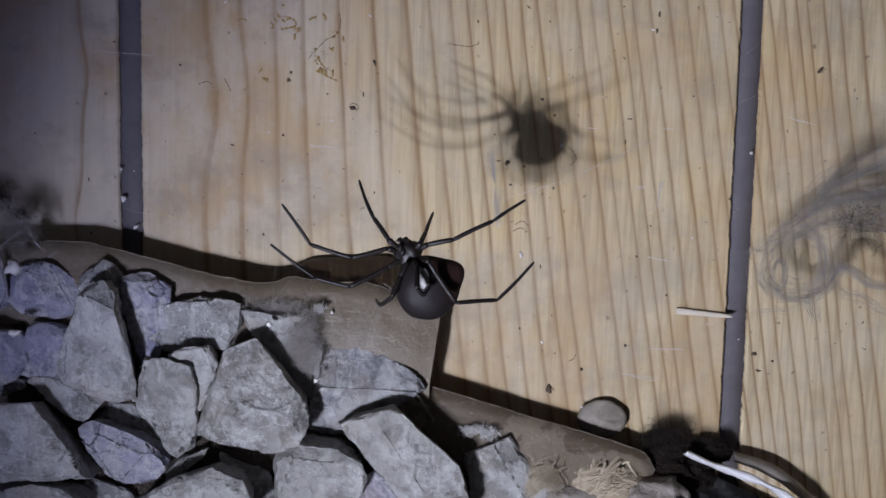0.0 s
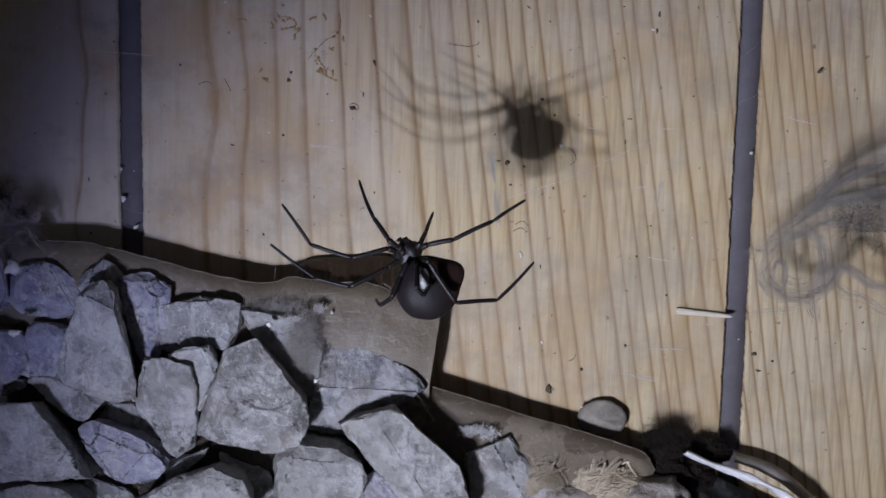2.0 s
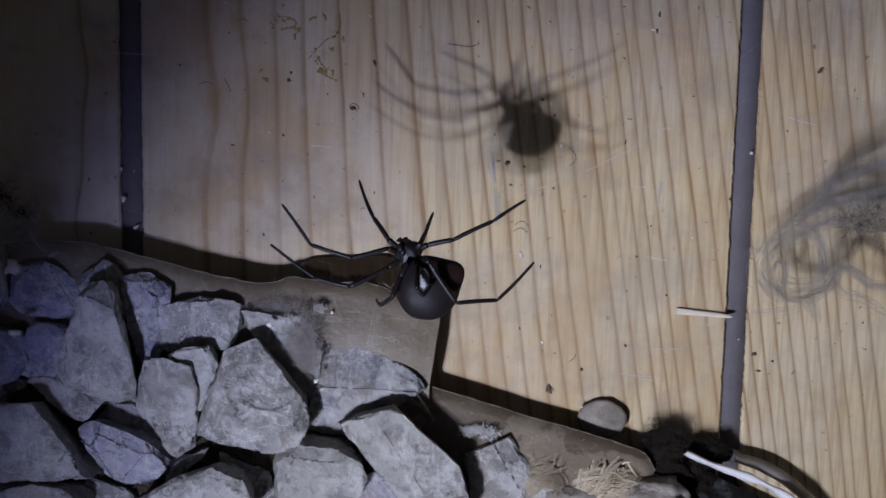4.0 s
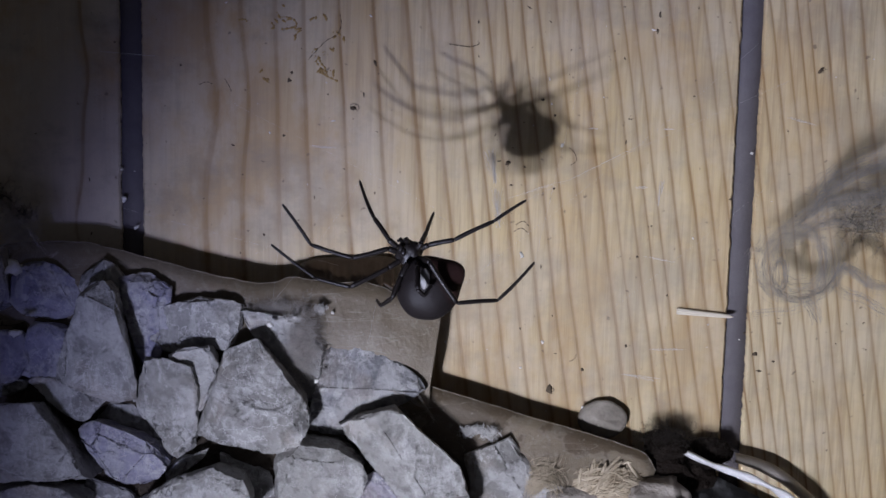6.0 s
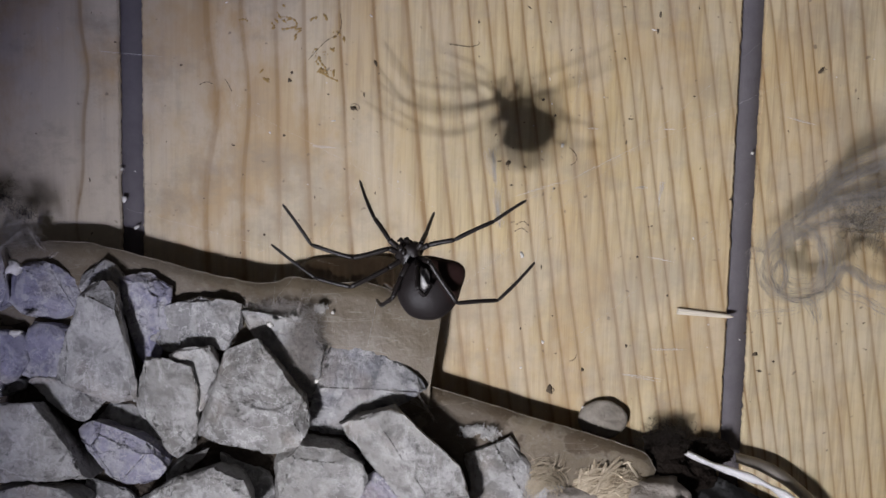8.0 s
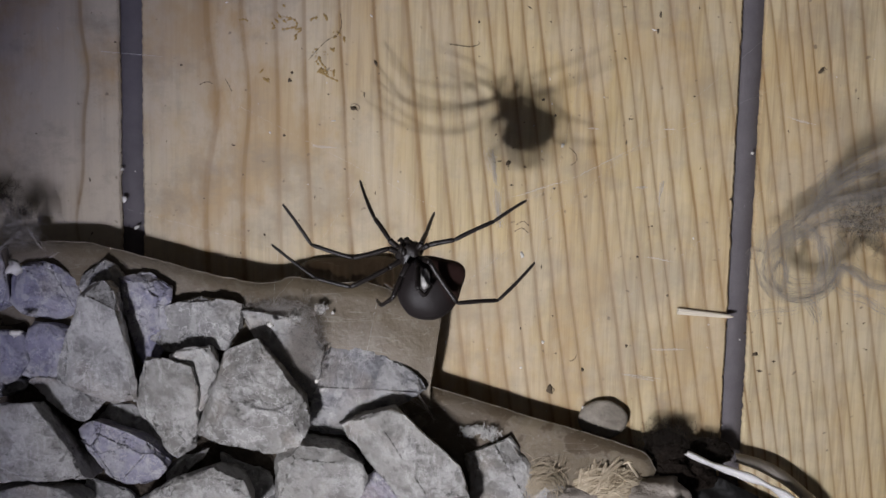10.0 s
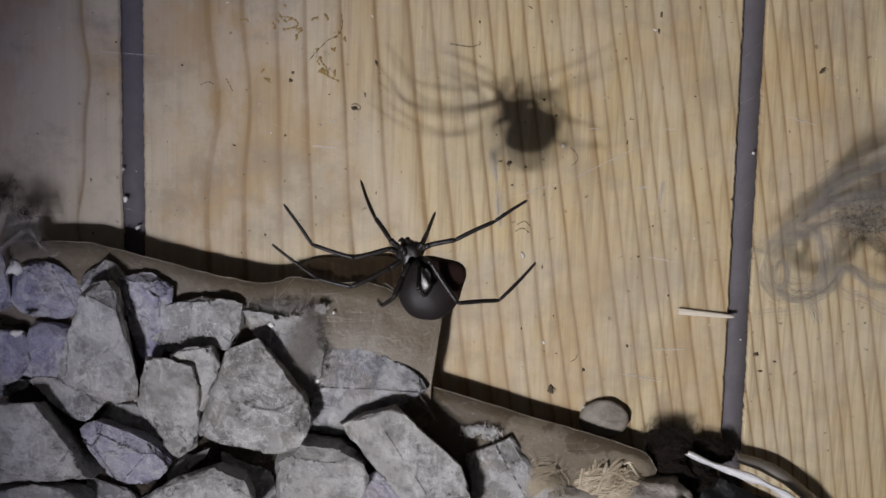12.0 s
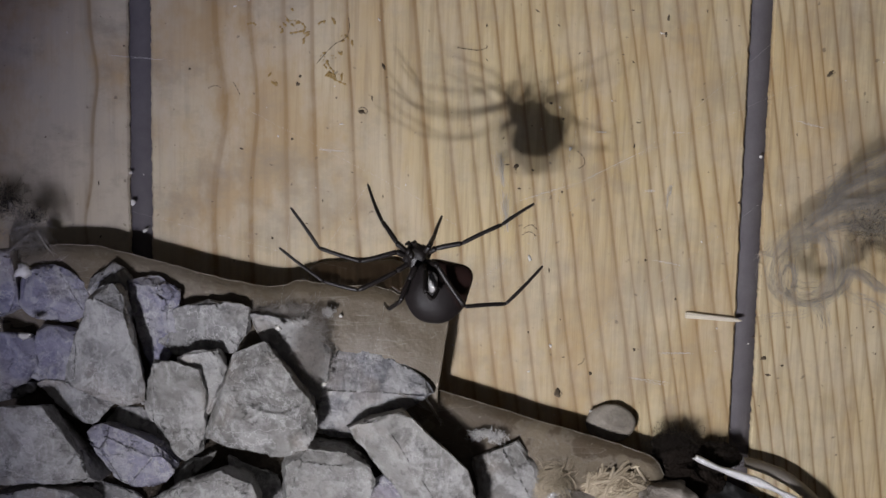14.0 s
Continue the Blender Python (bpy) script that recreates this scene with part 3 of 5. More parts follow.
# dark layer added under the stones, so their gaps read as shade
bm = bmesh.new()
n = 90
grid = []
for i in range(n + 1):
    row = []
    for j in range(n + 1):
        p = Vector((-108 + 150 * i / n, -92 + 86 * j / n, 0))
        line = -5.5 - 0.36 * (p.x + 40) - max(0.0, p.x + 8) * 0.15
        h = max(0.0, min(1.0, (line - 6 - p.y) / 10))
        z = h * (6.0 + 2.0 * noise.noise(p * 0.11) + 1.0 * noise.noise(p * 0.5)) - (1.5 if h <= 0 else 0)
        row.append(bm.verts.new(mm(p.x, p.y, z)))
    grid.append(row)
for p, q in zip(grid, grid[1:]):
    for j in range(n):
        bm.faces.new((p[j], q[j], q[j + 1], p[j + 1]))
tagged(link("grit", bm, soil_shade_mat), "added dark layer standing in for shade in gaps under the gravel", "grit", kind="stuff")

# more of the heap, past the picture's edge
rng = random.Random(77)
for i in range(46):
    ang = [(a * 60 + rng.uniform(-20, 20), rng.uniform(5, 9)) for a in range(6)]
    if i < 24:
        x, y, z = rng.uniform(-100, 42), rng.uniform(-86, -58), rng.uniform(9, 17)
    else:
        x, y, z = rng.uniform(-112, -86), rng.uniform(-60, -8), rng.uniform(9, 15)
    stone(x, y, z, ang, [(rng.uniform(0, 360), 0, rng.uniform(0, 0.25)), (rng.uniform(0, 360), 3, 0.4)], 200 + i, rng.choice((blue_lit_slate_mat, grey_mat, beige_mat)), grain=1.3)


# ---- tan plastic sheet ----
def sheet(name, edge, inward, width, z_edge, drop, seed, material, label, wave=1.0):
    """A thin stiff sheet: its lip follows edge, and it falls away under the stones."""
    o = Vector((seed, seed * 0.7, 0))
    path = smooth_path([Vector((a, b, 0)) for a, b in edge], 22)
    bm = bmesh.new()
    cols = []
    for side in (0.0, -0.5):
        grid = []
        for i, c in enumerate(path):
            row = []
            for j in range(15):
                t = j / 14
                q = c + Vector((*inward, 0)).normalized() * (width * t)
                q += Vector((0, 0.09 * noise.noise(q * 1.1 - o) * (1 - t), 0)) * wave
                q += Vector((0.25 * noise.noise(q * 0.25 + o), 0.18 * noise.noise(q * 0.35 + o) * (1 - t), 0)) * wave
                z = z_edge + 1.8 * min(1.0, t / 0.25) - (drop + 1.8) * t ** 2.2 + 0.35 * max(0.0, 1 - t * 10) ** 2 + (0.5 * noise.noise(q * 0.09 + o) + 0.14 * noise.noise(q * 0.4 + o)) * wave
                row.append(bm.verts.new(mm(q.x, q.y, max(z, 0.6) + side)))
            grid.append(row)
        cols.append(grid)
        for p, q in zip(grid, grid[1:]):
            for a in range(14):
                bm.faces.new((p[a], q[a], q[a + 1], p[a + 1]))
    u, d = cols
    for i in range(len(path) - 1):
        for a in (0, 14):
            bm.faces.new((u[i][a], u[i + 1][a], d[i + 1][a], d[i][a]))
    for a in range(14):
        for i in (0, len(path) - 1):
            bm.faces.new((u[i][a], u[i][a + 1], d[i][a + 1], d[i][a]))
    rim_line = [v.co.copy() for v in (row[0] for row in u)]
    ob = tagged(link(name, bm, material), label, "plastic sheet")
    # pale bead along the cut edge: the light it catches, put into colour
    bm = bmesh.new()
    tube(bm, rim_line, [(0.055 + 0.05 * noise.noise(p * 900)) * MM for p in rim_line], 5)
    part("edge_highlight", bm, edge_highlight_mat, ob, "pale thin bead standing in for light caught on the cut edge")
    return ob


sheet("plastic_sheet", [(-70.4, -0.5), (-65.1, 0.2), (-60.8, 0.4), (-55.5, 0.5), (-52.0, -0.2), (-46.8, -1.4), (-42.4, -2.5), (-38.0, -3.6), (-33.6, -4.5), (-31.0, -5.0), (-28.4, -5.3), (-25.7, -5.2), (-23.5, -4.3), (-20.9, -4.5), (-16.1, -5.0), (-11.7, -5.0), (-9.0, -5.6), (-7.3, -6.4), (-3.7, -7.2), (0.2, -8.7)], (-0.12, -1.0), 34, 5.4, 5.0, 3, sheet_mat, "stiff tan plastic sheet with a wavy dusty lip under gravel")
sheet("plastic_sheet", [(-3.9, -20.5), (-2.0, -21.2), (1.9, -22.3), (6.4, -23.6), (10.9, -24.9), (15.5, -26.3), (20.0, -27.4), (24.5, -28.7), (29.1, -30.1), (33.0, -31.6), (34.9, -34.3)], (-0.42, -1.0), 30, 4.5, 3.9, 8, stain_shade_mat, "stiff tan plastic sheet, brown with stains and painted soft shade, sloping under gravel", 0.5)

# added brown strip: its colour stands in for shade under the lip
lip_shade_mat = mottled("lip_shade_brown", (0.032, 0.020, 0.011), (0.066, 0.042, 0.022), 120.0, 0.4, 0.4, 0.4, 0.0006)


def lip_shade(path, depth, z_top, z_low, seed, label):
    """A dark brown strip in place of a lip's brownish shade: ragged lower edge, leaning back."""
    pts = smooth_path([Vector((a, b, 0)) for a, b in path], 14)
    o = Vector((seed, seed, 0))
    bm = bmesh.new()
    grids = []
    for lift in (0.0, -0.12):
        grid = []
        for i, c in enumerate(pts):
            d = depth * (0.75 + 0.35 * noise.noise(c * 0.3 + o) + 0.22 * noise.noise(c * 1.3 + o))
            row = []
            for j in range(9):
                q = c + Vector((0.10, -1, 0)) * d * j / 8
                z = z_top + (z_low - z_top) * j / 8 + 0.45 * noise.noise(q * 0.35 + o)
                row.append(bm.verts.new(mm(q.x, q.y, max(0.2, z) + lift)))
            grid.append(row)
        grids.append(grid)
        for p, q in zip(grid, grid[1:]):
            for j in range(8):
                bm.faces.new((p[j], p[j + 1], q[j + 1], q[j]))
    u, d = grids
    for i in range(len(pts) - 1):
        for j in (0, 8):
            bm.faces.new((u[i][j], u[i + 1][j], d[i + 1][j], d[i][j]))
    return tagged(link("lip_shade", bm, lip_shade_mat), label, "plastic film")


lip_shade([(-22.5, -2.7), (-20.2, -1.8), (-16.6, -1.6), (-12.1, -1.4), (-8.5, -1.3), (-6.5, -2.3)], 5.2, 0.9, 5.6, 6, "dark brown strip standing in for shade under the tan sheet's lip")


# ---- spider ----
spider = tagged(new("spider"), "glossy black spider with round brown-black abdomen hanging in its web", "spider")


def blob(bm, radii, seed, taper=(0, 0, 0), wob=0.02, sub=4):
    made = bmesh.ops.create_icosphere(bm, subdivisions=sub, radius=1.0)["verts"]
    for v in made:
        p = v.co.copy()
        k = 1 + wob * noise.noise(p * 1.7 + Vector((seed, 0, 0)))
        k += 0.33 * max(0.0, p.dot(Vector(taper))) ** 13
        v.co = mm(p.x * radii[0] * k, p.y * radii[1] * k, p.z * radii[2] * k)


ABD = mm(*(-1.70, -0.94, 37.50))
bm = bmesh.new()
blob(bm, (3.85, 4.0, 2.4), 2, (0.86, 0.50, 0.05), 0.03, 5)
part("abdomen", bm, abdomen_mat, spider, "dull brown-black globe with a reddish far flank", at=ABD)
bm = bmesh.new()
blob(bm, (1.6, 1.75, 1.1), 5, wob=0.25)
part("cephalothorax", bm, black_mat, spider, at=mm(*(-4.01, 3.20, 36.50)))
bm = bmesh.new()
tube(bm, [mm(*(-3.44, 2.24, 36.50)), mm(*(-2.79, 1.20, 37.00))], [0.9 * MM, 1.0 * MM], 10)
part("waist", bm, black_mat, spider)
bm = bmesh.new()
blob(bm, (0.62, 1.25, 0.32), 9, wob=0.15, sub=3)
part("book_lung_plate", bm, mottled("horn_plate", (0.10, 0.095, 0.09), (0.22, 0.21, 0.20), 1500.0, 0.3, 0.6), spider, "pale shiny plate on the underside", at=mm(*(-2.03, 0.50, 40.00)))
bm = bmesh.new()
blob(bm, (0.5, 0.5, 0.5), 11, wob=0.1, sub=3)
part("spinneret", bm, black_mat, spider, at=mm(*(2.19, 1.02, 37.00)))


def leg(points, r0=0.37):
    """A leg of jointed segments: thick femur, knee, thinner tibia, fine tarsus."""
    pts = [mm(*p) for p in points]
    root = None
    n = len(pts) - 1
    for i in range(n):
        a, b = pts[i], pts[i + 1]
        k0, k1 = r0 * (1 - 0.52 * i / n), r0 * (1 - 0.52 * (i + 0.75) / n)
        if i == n - 1:
            k1 = 0.16
        bm = bmesh.new()
        bend = (b - a).orthogonal().normalized() * (b - a).length * 0.02
        ts = [0, 0.06, 0.3, 0.6, 0.9, 1.0]
        tube(bm, [a.lerp(b, t) + bend * math.sin(math.pi * t) for t in ts], [k * MM for k in (k0 * 0.75, k0 * 0.95, k0 * 1.02, (k0 + k1) / 2, k1 * 1.12, k1 * 0.8)], 10)
        r = random.Random(int(a.x * 1e6) + i)
        for _ in range(26):
            t = r.uniform(0.05, 0.97)
            c = a.lerp(b, t)
            d = Vector((r.gauss(0, 1), r.gauss(0, 1), r.gauss(0, 1))).normalized() + (b - a).normalized() * 0.9
            rad = (k0 + (k1 - k0) * t) * MM
            tube(bm, [c, c + d.normalized() * (rad + 0.28 * MM)], [0.022 * MM, 0.006 * MM], 3, False)
        if root is None:
            root = part("leg", bm, black_mat, spider)
        else:
            part("segment", bm, black_mat, root)


for pts in (
    [(-5.48, 3.86, 36.50), (-6.57, 4.86, 37.00), (-8.50, 7.33, 35.50), (-10.68, 11.66, 31.00)],
    [(-5.61, 3.30, 36.50), (-6.56, 3.75, 37.00), (-10.90, 2.54, 37.50), (-16.09, 4.01, 36.80), (-19.61, 8.82, 36.50)],
    [(-5.04, 2.34, 36.50), (-6.52, 1.39, 37.00), (-11.09, -0.93, 38.00), (-15.41, 0.02, 37.50), (-20.88, 3.93, 37.00)],
    [(-4.13, 2.18, 38.50), (-4.90, 0.58, 39.00), (-5.83, -1.82, 40.00), (-7.35, -3.30, 37.00), (-8.11, -3.09, 34.00)],
    [(-2.57, 3.79, 36.50), (-1.74, 4.27, 37.00), (1.40, 5.01, 37.50), (6.16, 7.34, 37.00), (10.04, 9.94, 36.50)],
    [(-3.01, 3.98, 38.50), (-2.54, 4.72, 39.00), (-2.00, 5.77, 36.00), (-1.18, 7.82, 31.00)],
    [(-2.80, 2.64, 37.50), (-1.53, 2.61, 40.50), (1.87, -2.34, 40.00), (6.85, -2.21, 38.00), (11.31, 2.34, 36.50)],
    [(-3.21, 2.36, 37.50), (-2.93, 1.84, 40.00), (-2.83, -0.37, 42.50), (-2.03, -1.23, 42.00), (-1.26, -0.12, 41.20)]):
    leg(pts)
for pts in ([(-4.72, 4.36, 38.50), (-5.02, 5.13, 39.50), (-5.34, 4.96, 40.00)], [(-4.18, 4.57, 38.50), (-4.29, 5.21, 39.50), (-4.58, 5.23, 40.50)]):
    bm = bmesh.new()
    tube(bm, [mm(*p) for p in pts], [0.3 * MM, 0.26 * MM, 0.14 * MM], 8)
    part("pedipalp", bm, black_mat, spider)
for a in ((-4.94, 4.05, 39.60), (-4.65, 3.69, 39.90)):
    bm = bmesh.new()
    blob(bm, (0.4, 0.55, 0.5), 3, sub=3)
    part("fang_base", bm, black_mat, spider, at=mm(*a))


# ---- cobweb and fibres ----
def strand(bm, a, b, sag, r, rng, n=7):
    pts = []
    side = Vector((rng.gauss(0, 1), rng.gauss(0, 1), rng.gauss(0, 0.6))) * sag
    for i in range(n + 1):
        t = i / n
        pts.append((Vector(a).lerp(Vector(b), t) + side * math.sin(math.pi * t)) * MM)
    tube(bm, pts, r * MM, 3, False)


def coil(bm, c, r, tilt, turn, thick, rng, spread, n=26):
    """A loose curl of hair round c."""
    start, rx, ry = rng.uniform(0, 6.28), r[0] * rng.gauss(1, spread), r[1] * rng.gauss(1, spread)
    off = Vector((rng.gauss(0, 1), rng.gauss(0, 1), rng.gauss(0, 1))) * spread * 3
    pts = []
    for i in range(n):
        a = start + turn * i / n
        p = Vector((rx * math.cos(a), ry * math.sin(a), tilt * math.sin(a + 0.6)))
        p += Vector((noise.noise(p * 0.4 + off), noise.noise(p * 0.4 - off), 0)) * 0.9
        pts.append((Vector(c) + off + p) * MM)
    tube(bm, pts, thick * MM, 3, False)


def tuft(name, c, size, count, thick, material, seed, label, category, curl=1.0, reach=0.33):
    """A matted tuft of short curved fibres."""
    rng = random.Random(seed)
    bm = bmesh.new()
    for _ in range(count):
        p = Vector(c) + Vector((rng.gauss(0, size[0]), rng.gauss(0, size[1]), rng.gauss(0, size[2])))
        d = Vector((rng.gauss(0, 1), rng.gauss(0, 1), rng.gauss(0, 0.5))).normalized()
        q = []
        for _ in range(6):
            q.append(p * MM)
            d = (d + Vector((rng.gauss(0, 1), rng.gauss(0, 1), rng.gauss(0, 0.6))) * 0.35 * curl).normalized()
            p = p + d * max(size) * reach
        tube(bm, q, [thick * MM * k for k in (0.7, 1, 1, 1, 0.8, 0.4)], 3, False)
    return tagged(link(name, bm, material), label, category, kind="stuff")


for i, (c, r) in enumerate((((8.08, -28.42, 6.4), 1.0), ((4.87, -28.12, 6.4), 0.8), ((6.29, -27.73, 6.4), 0.6), ((-18.45, -8.81, 7.7), 0.6), ((-22.80, -10.41, 9.4), 0.55), ((-21.90, -10.20, 9.4), 0.4))):
    tuft("silk_flake", c, (r * 0.75, r * 0.42, 0.12), 150, 0.045, silk_mat, 60 + i, "flattened white silk flake on plastic sheet", "cobweb", 3.0, 0.32)

# a web bundle over the boards, combed into ropes by its own weight
rng = random.Random(5)
bm = bmesh.new()
for path, count, loose in (
        ([(49.97, 2.09, 9.0), (48.70, 0.17, 9.0), (48.67, -2.26, 9.0), (50.16, -4.31, 9.0), (52.47, -5.47, 9.0), (55.23, -5.59, 9.0), (57.92, -4.49, 9.0), (59.70, -2.71, 9.0), (60.77, -0.61, 9.0), (63.24, -1.60, 9.0), (65.50, -3.28, 9.0), (68.54, -3.56, 9.0)], 30, 0.42),
        ([(49.44, 2.25, 9.0), (51.28, 4.52, 9.0), (53.74, 6.29, 9.0), (55.79, 7.70, 9.0), (58.26, 9.12, 9.0), (62.46, 10.06, 9.0), (68.35, 11.21, 9.0)], 34, 0.55),
        ([(49.81, 1.74, 9.0), (52.22, 3.17, 9.0), (54.70, 4.60, 9.0), (56.76, 5.84, 9.0), (59.29, 6.41, 9.0), (63.58, 6.16, 9.0), (68.79, 5.07, 9.0)], 26, 0.5),
        ([(50.34, 1.58, 9.0), (49.77, -0.50, 9.0), (50.25, -2.92, 9.0), (51.71, -4.27, 9.0), (52.47, -2.69, 9.0), (52.17, -0.45, 9.0), (51.27, 0.22, 9.0), (50.51, -1.35, 9.0)], 14, 0.22),
        ([(54.19, 5.96, 9.0), (55.97, 4.80, 9.0), (57.36, 3.11, 9.0), (58.12, 0.54, 9.0), (57.78, -2.23, 9.0), (56.53, -4.34, 9.0)], 12, 0.4),
        ([(55.77, 8.04, 9.0), (57.02, 9.95, 9.0), (58.95, 11.69, 9.0), (62.23, 13.62, 9.0), (68.01, 15.95, 9.0)], 30, 0.6),
        ([(56.45, 10.78, 9.0), (58.43, 13.20, 9.0), (61.28, 15.13, 9.0), (65.39, 17.07, 9.0), (68.74, 17.65, 9.0)], 12, 0.5),
        ([(59.88, -2.88, 9.0), (61.72, -4.58, 9.0), (64.34, -5.22, 9.0), (67.04, -6.90, 9.0), (69.70, -7.89, 9.0)], 7, 0.4),
        ([(47.26, -8.03, 9.0), (49.83, -7.62, 9.0), (53.27, -7.37, 9.0), (57.47, -5.54, 9.0)], 4, 0.3),
        ([(48.63, 1.37, 9.0), (47.40, 2.03, 9.0), (46.34, 0.98, 9.0)], 5, 0.25),
        ([(55.74, -5.40, 9.0), (57.22, -7.11, 9.0), (57.86, -9.02, 9.0)], 8, 0.4)):
    for _ in range(count * 3):
        o = Vector((rng.gauss(0, loose), rng.gauss(0, loose), rng.gauss(0, loose)))
        pts = [Vector(p) + o + Vector((rng.gauss(0, 0.22), rng.gauss(0, 0.22), rng.gauss(0, 0.3))) for p in path]
        cut = rng.randrange(0, max(1, len(pts) - 3))
        pts = pts[cut:cut + rng.randrange(4, len(pts) + 1)] if len(pts) > 4 else pts
        tube(bm, [p * MM for p in smooth_path(pts, 5)], rng.uniform(0.009, 0.019) * MM, 3, False)
for _ in range(70):
    coil(bm, (54.12, 0.02, 9.0), (4.6, 4.6), 1.2, rng.uniform(2.0, 5.0), 0.015, rng, 0.22)
for _ in range(520):
    a = Vector((64.08, 8.00, 9.5)) + Vector((rng.gauss(0, 3.6), rng.gauss(0, 2.0), rng.gauss(0, 1.2)))
    strand(bm, a, a + Vector((rng.gauss(2.4, 2.6), rng.gauss(0.9, 1.5), rng.gauss(0, 1))), 0.6, 0.020, rng, 6)
for _ in range(5):
    a = Vector((67.88, 11.07, 10.0))
    strand(bm, a, a + Vector((rng.uniform(12, 22), rng.gauss(0, 8), -9.8)), 1.0, 0.05, rng, 6)
tagged(link("cobweb_bundle", bm, hair_mat), "loose tangle of grey cobweb strands over the boards", "cobweb", kind="stuff")

# dark fibres added for the shadow of the dense web on the boards
tuft("web_shade_clump", (64.63, 6.31, 9.5), (2.6, 1.4, 0.8), 420, 0.013, shade_fibre_mat, 15, "dark fibres standing in for shade behind dense grey cobweb", "fibre", 2.0)
tuft("cobweb_bundle", (-63.88, 2.14, 10.0), (1.5, 1.5, 0.6), 700, 0.013, hair_mat, 11, "matted grey cobweb over gravel", "cobweb", 2.6)
# dark web, partly put in for the fuzzy shadow beside the grey web
tuft("cobweb_bundle", (-69.96, 6.80, 4.0), (1.4, 1.1, 0.8), 520, 0.018, shade_fibre_mat, 12, "dark web clump, partly standing in for shade beside gravel", "cobweb", 2.2)
tuft("cobweb_bundle", (-65.61, 4.60, 4.0), (1.0, 0.5, 0.5), 260, 0.018, shade_fibre_mat, 16, "dark web clump, partly standing in for shade beside gravel", "cobweb", 2.2)
bm = bmesh.new()
rng = random.Random(40)
for a, b in (((-66.17, -0.77, 12.0), (-62.32, 2.34, 12.0)), ((-61.90, 2.94, 11.0), (-60.29, -0.79, 9.0)), ((-61.50, 2.44, 11.0), (-60.96, -0.12, 9.0)), ((-59.45, -1.64, 9.0), (-58.58, -0.84, 9.0)), ((-66.76, 7.12, 9.0), (-63.56, 3.92, 11.0)), ((-65.10, 3.21, 11.0), (-62.39, 3.95, 11.0))):
    for _ in range(7):
        o = Vector((rng.gauss(0, 0.12), rng.gauss(0, 0.12), 0))
        strand(bm, Vector(a) + o, Vector(b) + o * 2, 0.25, 0.016, rng, 6)
for a, b in (((-7.55, -21.00, 9.0), (-1.77, -24.46, 7.0)), ((-6.85, -21.34, 9.0), (-2.94, -23.76, 7.0)), ((-6.66, -22.41, 9.0), (-4.70, -26.76, 8.0)), ((-7.71, -21.89, 9.0), (-5.78, -25.52, 8.0)), ((-3.84, -20.82, 8.0), (-0.50, -26.06, 7.0))):
    for _ in range(9):
        o = Vector((rng.gauss(0, 0.16), rng.gauss(0, 0.16), 0))
        strand(bm, Vector(a) + o, Vector(b) + o * 2, 0.2, 0.012, rng, 6)
tagged(link("web_threads", bm, dust_mat), "dusty grey web threads over gravel and plastic sheet", "cobweb", kind="stuff")
tuft("dust_tuft", (-20.91, -14.60, 9.20), (1.15, 2.5, 0.2), 2600, 0.016, dust_mat, 13, "grey dusty web tuft on gravel", "cobweb", 3.0, 0.15)
tuft("dust_tuft", (-25.26, -9.29, 7.40), (2.4, 0.6, 0.2), 800, 0.015, dust_mat, 14, "grey dusty web tuft on plastic sheet", "cobweb", 3.0, 0.16)

# single silk threads that hold the spider
rng = random.Random(21)
bm = bmesh.new()
tips = [(-10.68, 11.66, 31.00), (-19.36, 8.91, 38.00), (-20.52, 4.13, 39.00), (-8.11, -3.09, 34.00), (10.27, 9.81, 34.00), (-1.18, 7.82, 31.00), (11.47, 2.17, 35.00)]
for tip in tips:
    for _ in range(1):
        a = Vector(tip)
        b = Vector((a.x * rng.uniform(1.5, 3) + rng.gauss(0, 15), a.y + rng.gauss(12, 25), rng.choice((0.2, 0.2, 0.2, 14))))
        strand(bm, a, b, 0.15, 0.006, rng, 5)
for _ in range(4):
    a = Vector((rng.uniform(-60, 60), rng.uniform(-5, 40), 0.1))
    b = Vector((rng.uniform(-60, 60), rng.uniform(-40, 30), rng.uniform(10, 36)))
    strand(bm, a, a.lerp(b, 0.8), 0.3, 0.006, rng, 5)
tagged(link("web_threads", bm, silk_mat), "fine pale silk threads strung over the boards", "cobweb", kind="stuff")


def wisp(a, b, w, seed):
    """A short flat band of silk on the boards, in place of a glint on a thread."""
    rng = random.Random(seed)
    bm = bmesh.new()
    a, b = Vector(a), Vector(b)
    n = (b - a).cross(Vector((0, 0, 1))).normalized()
    for _ in range(5 + int(110 * w)):
        o = n * rng.gauss(0, w * 1.6)
        strand(bm, a + o + (b - a) * rng.uniform(0, 0.3), b + o * rng.uniform(-1, 1) - (b - a) * rng.uniform(0, 0.3), 0.1, 0.006 + 0.009 * w, rng, 4)
    tagged(link("glint_wisp", bm, silk_mat), "short white silk wisp standing in for glints on web threads", "cobweb", group="silk wisps", kind="stuff")


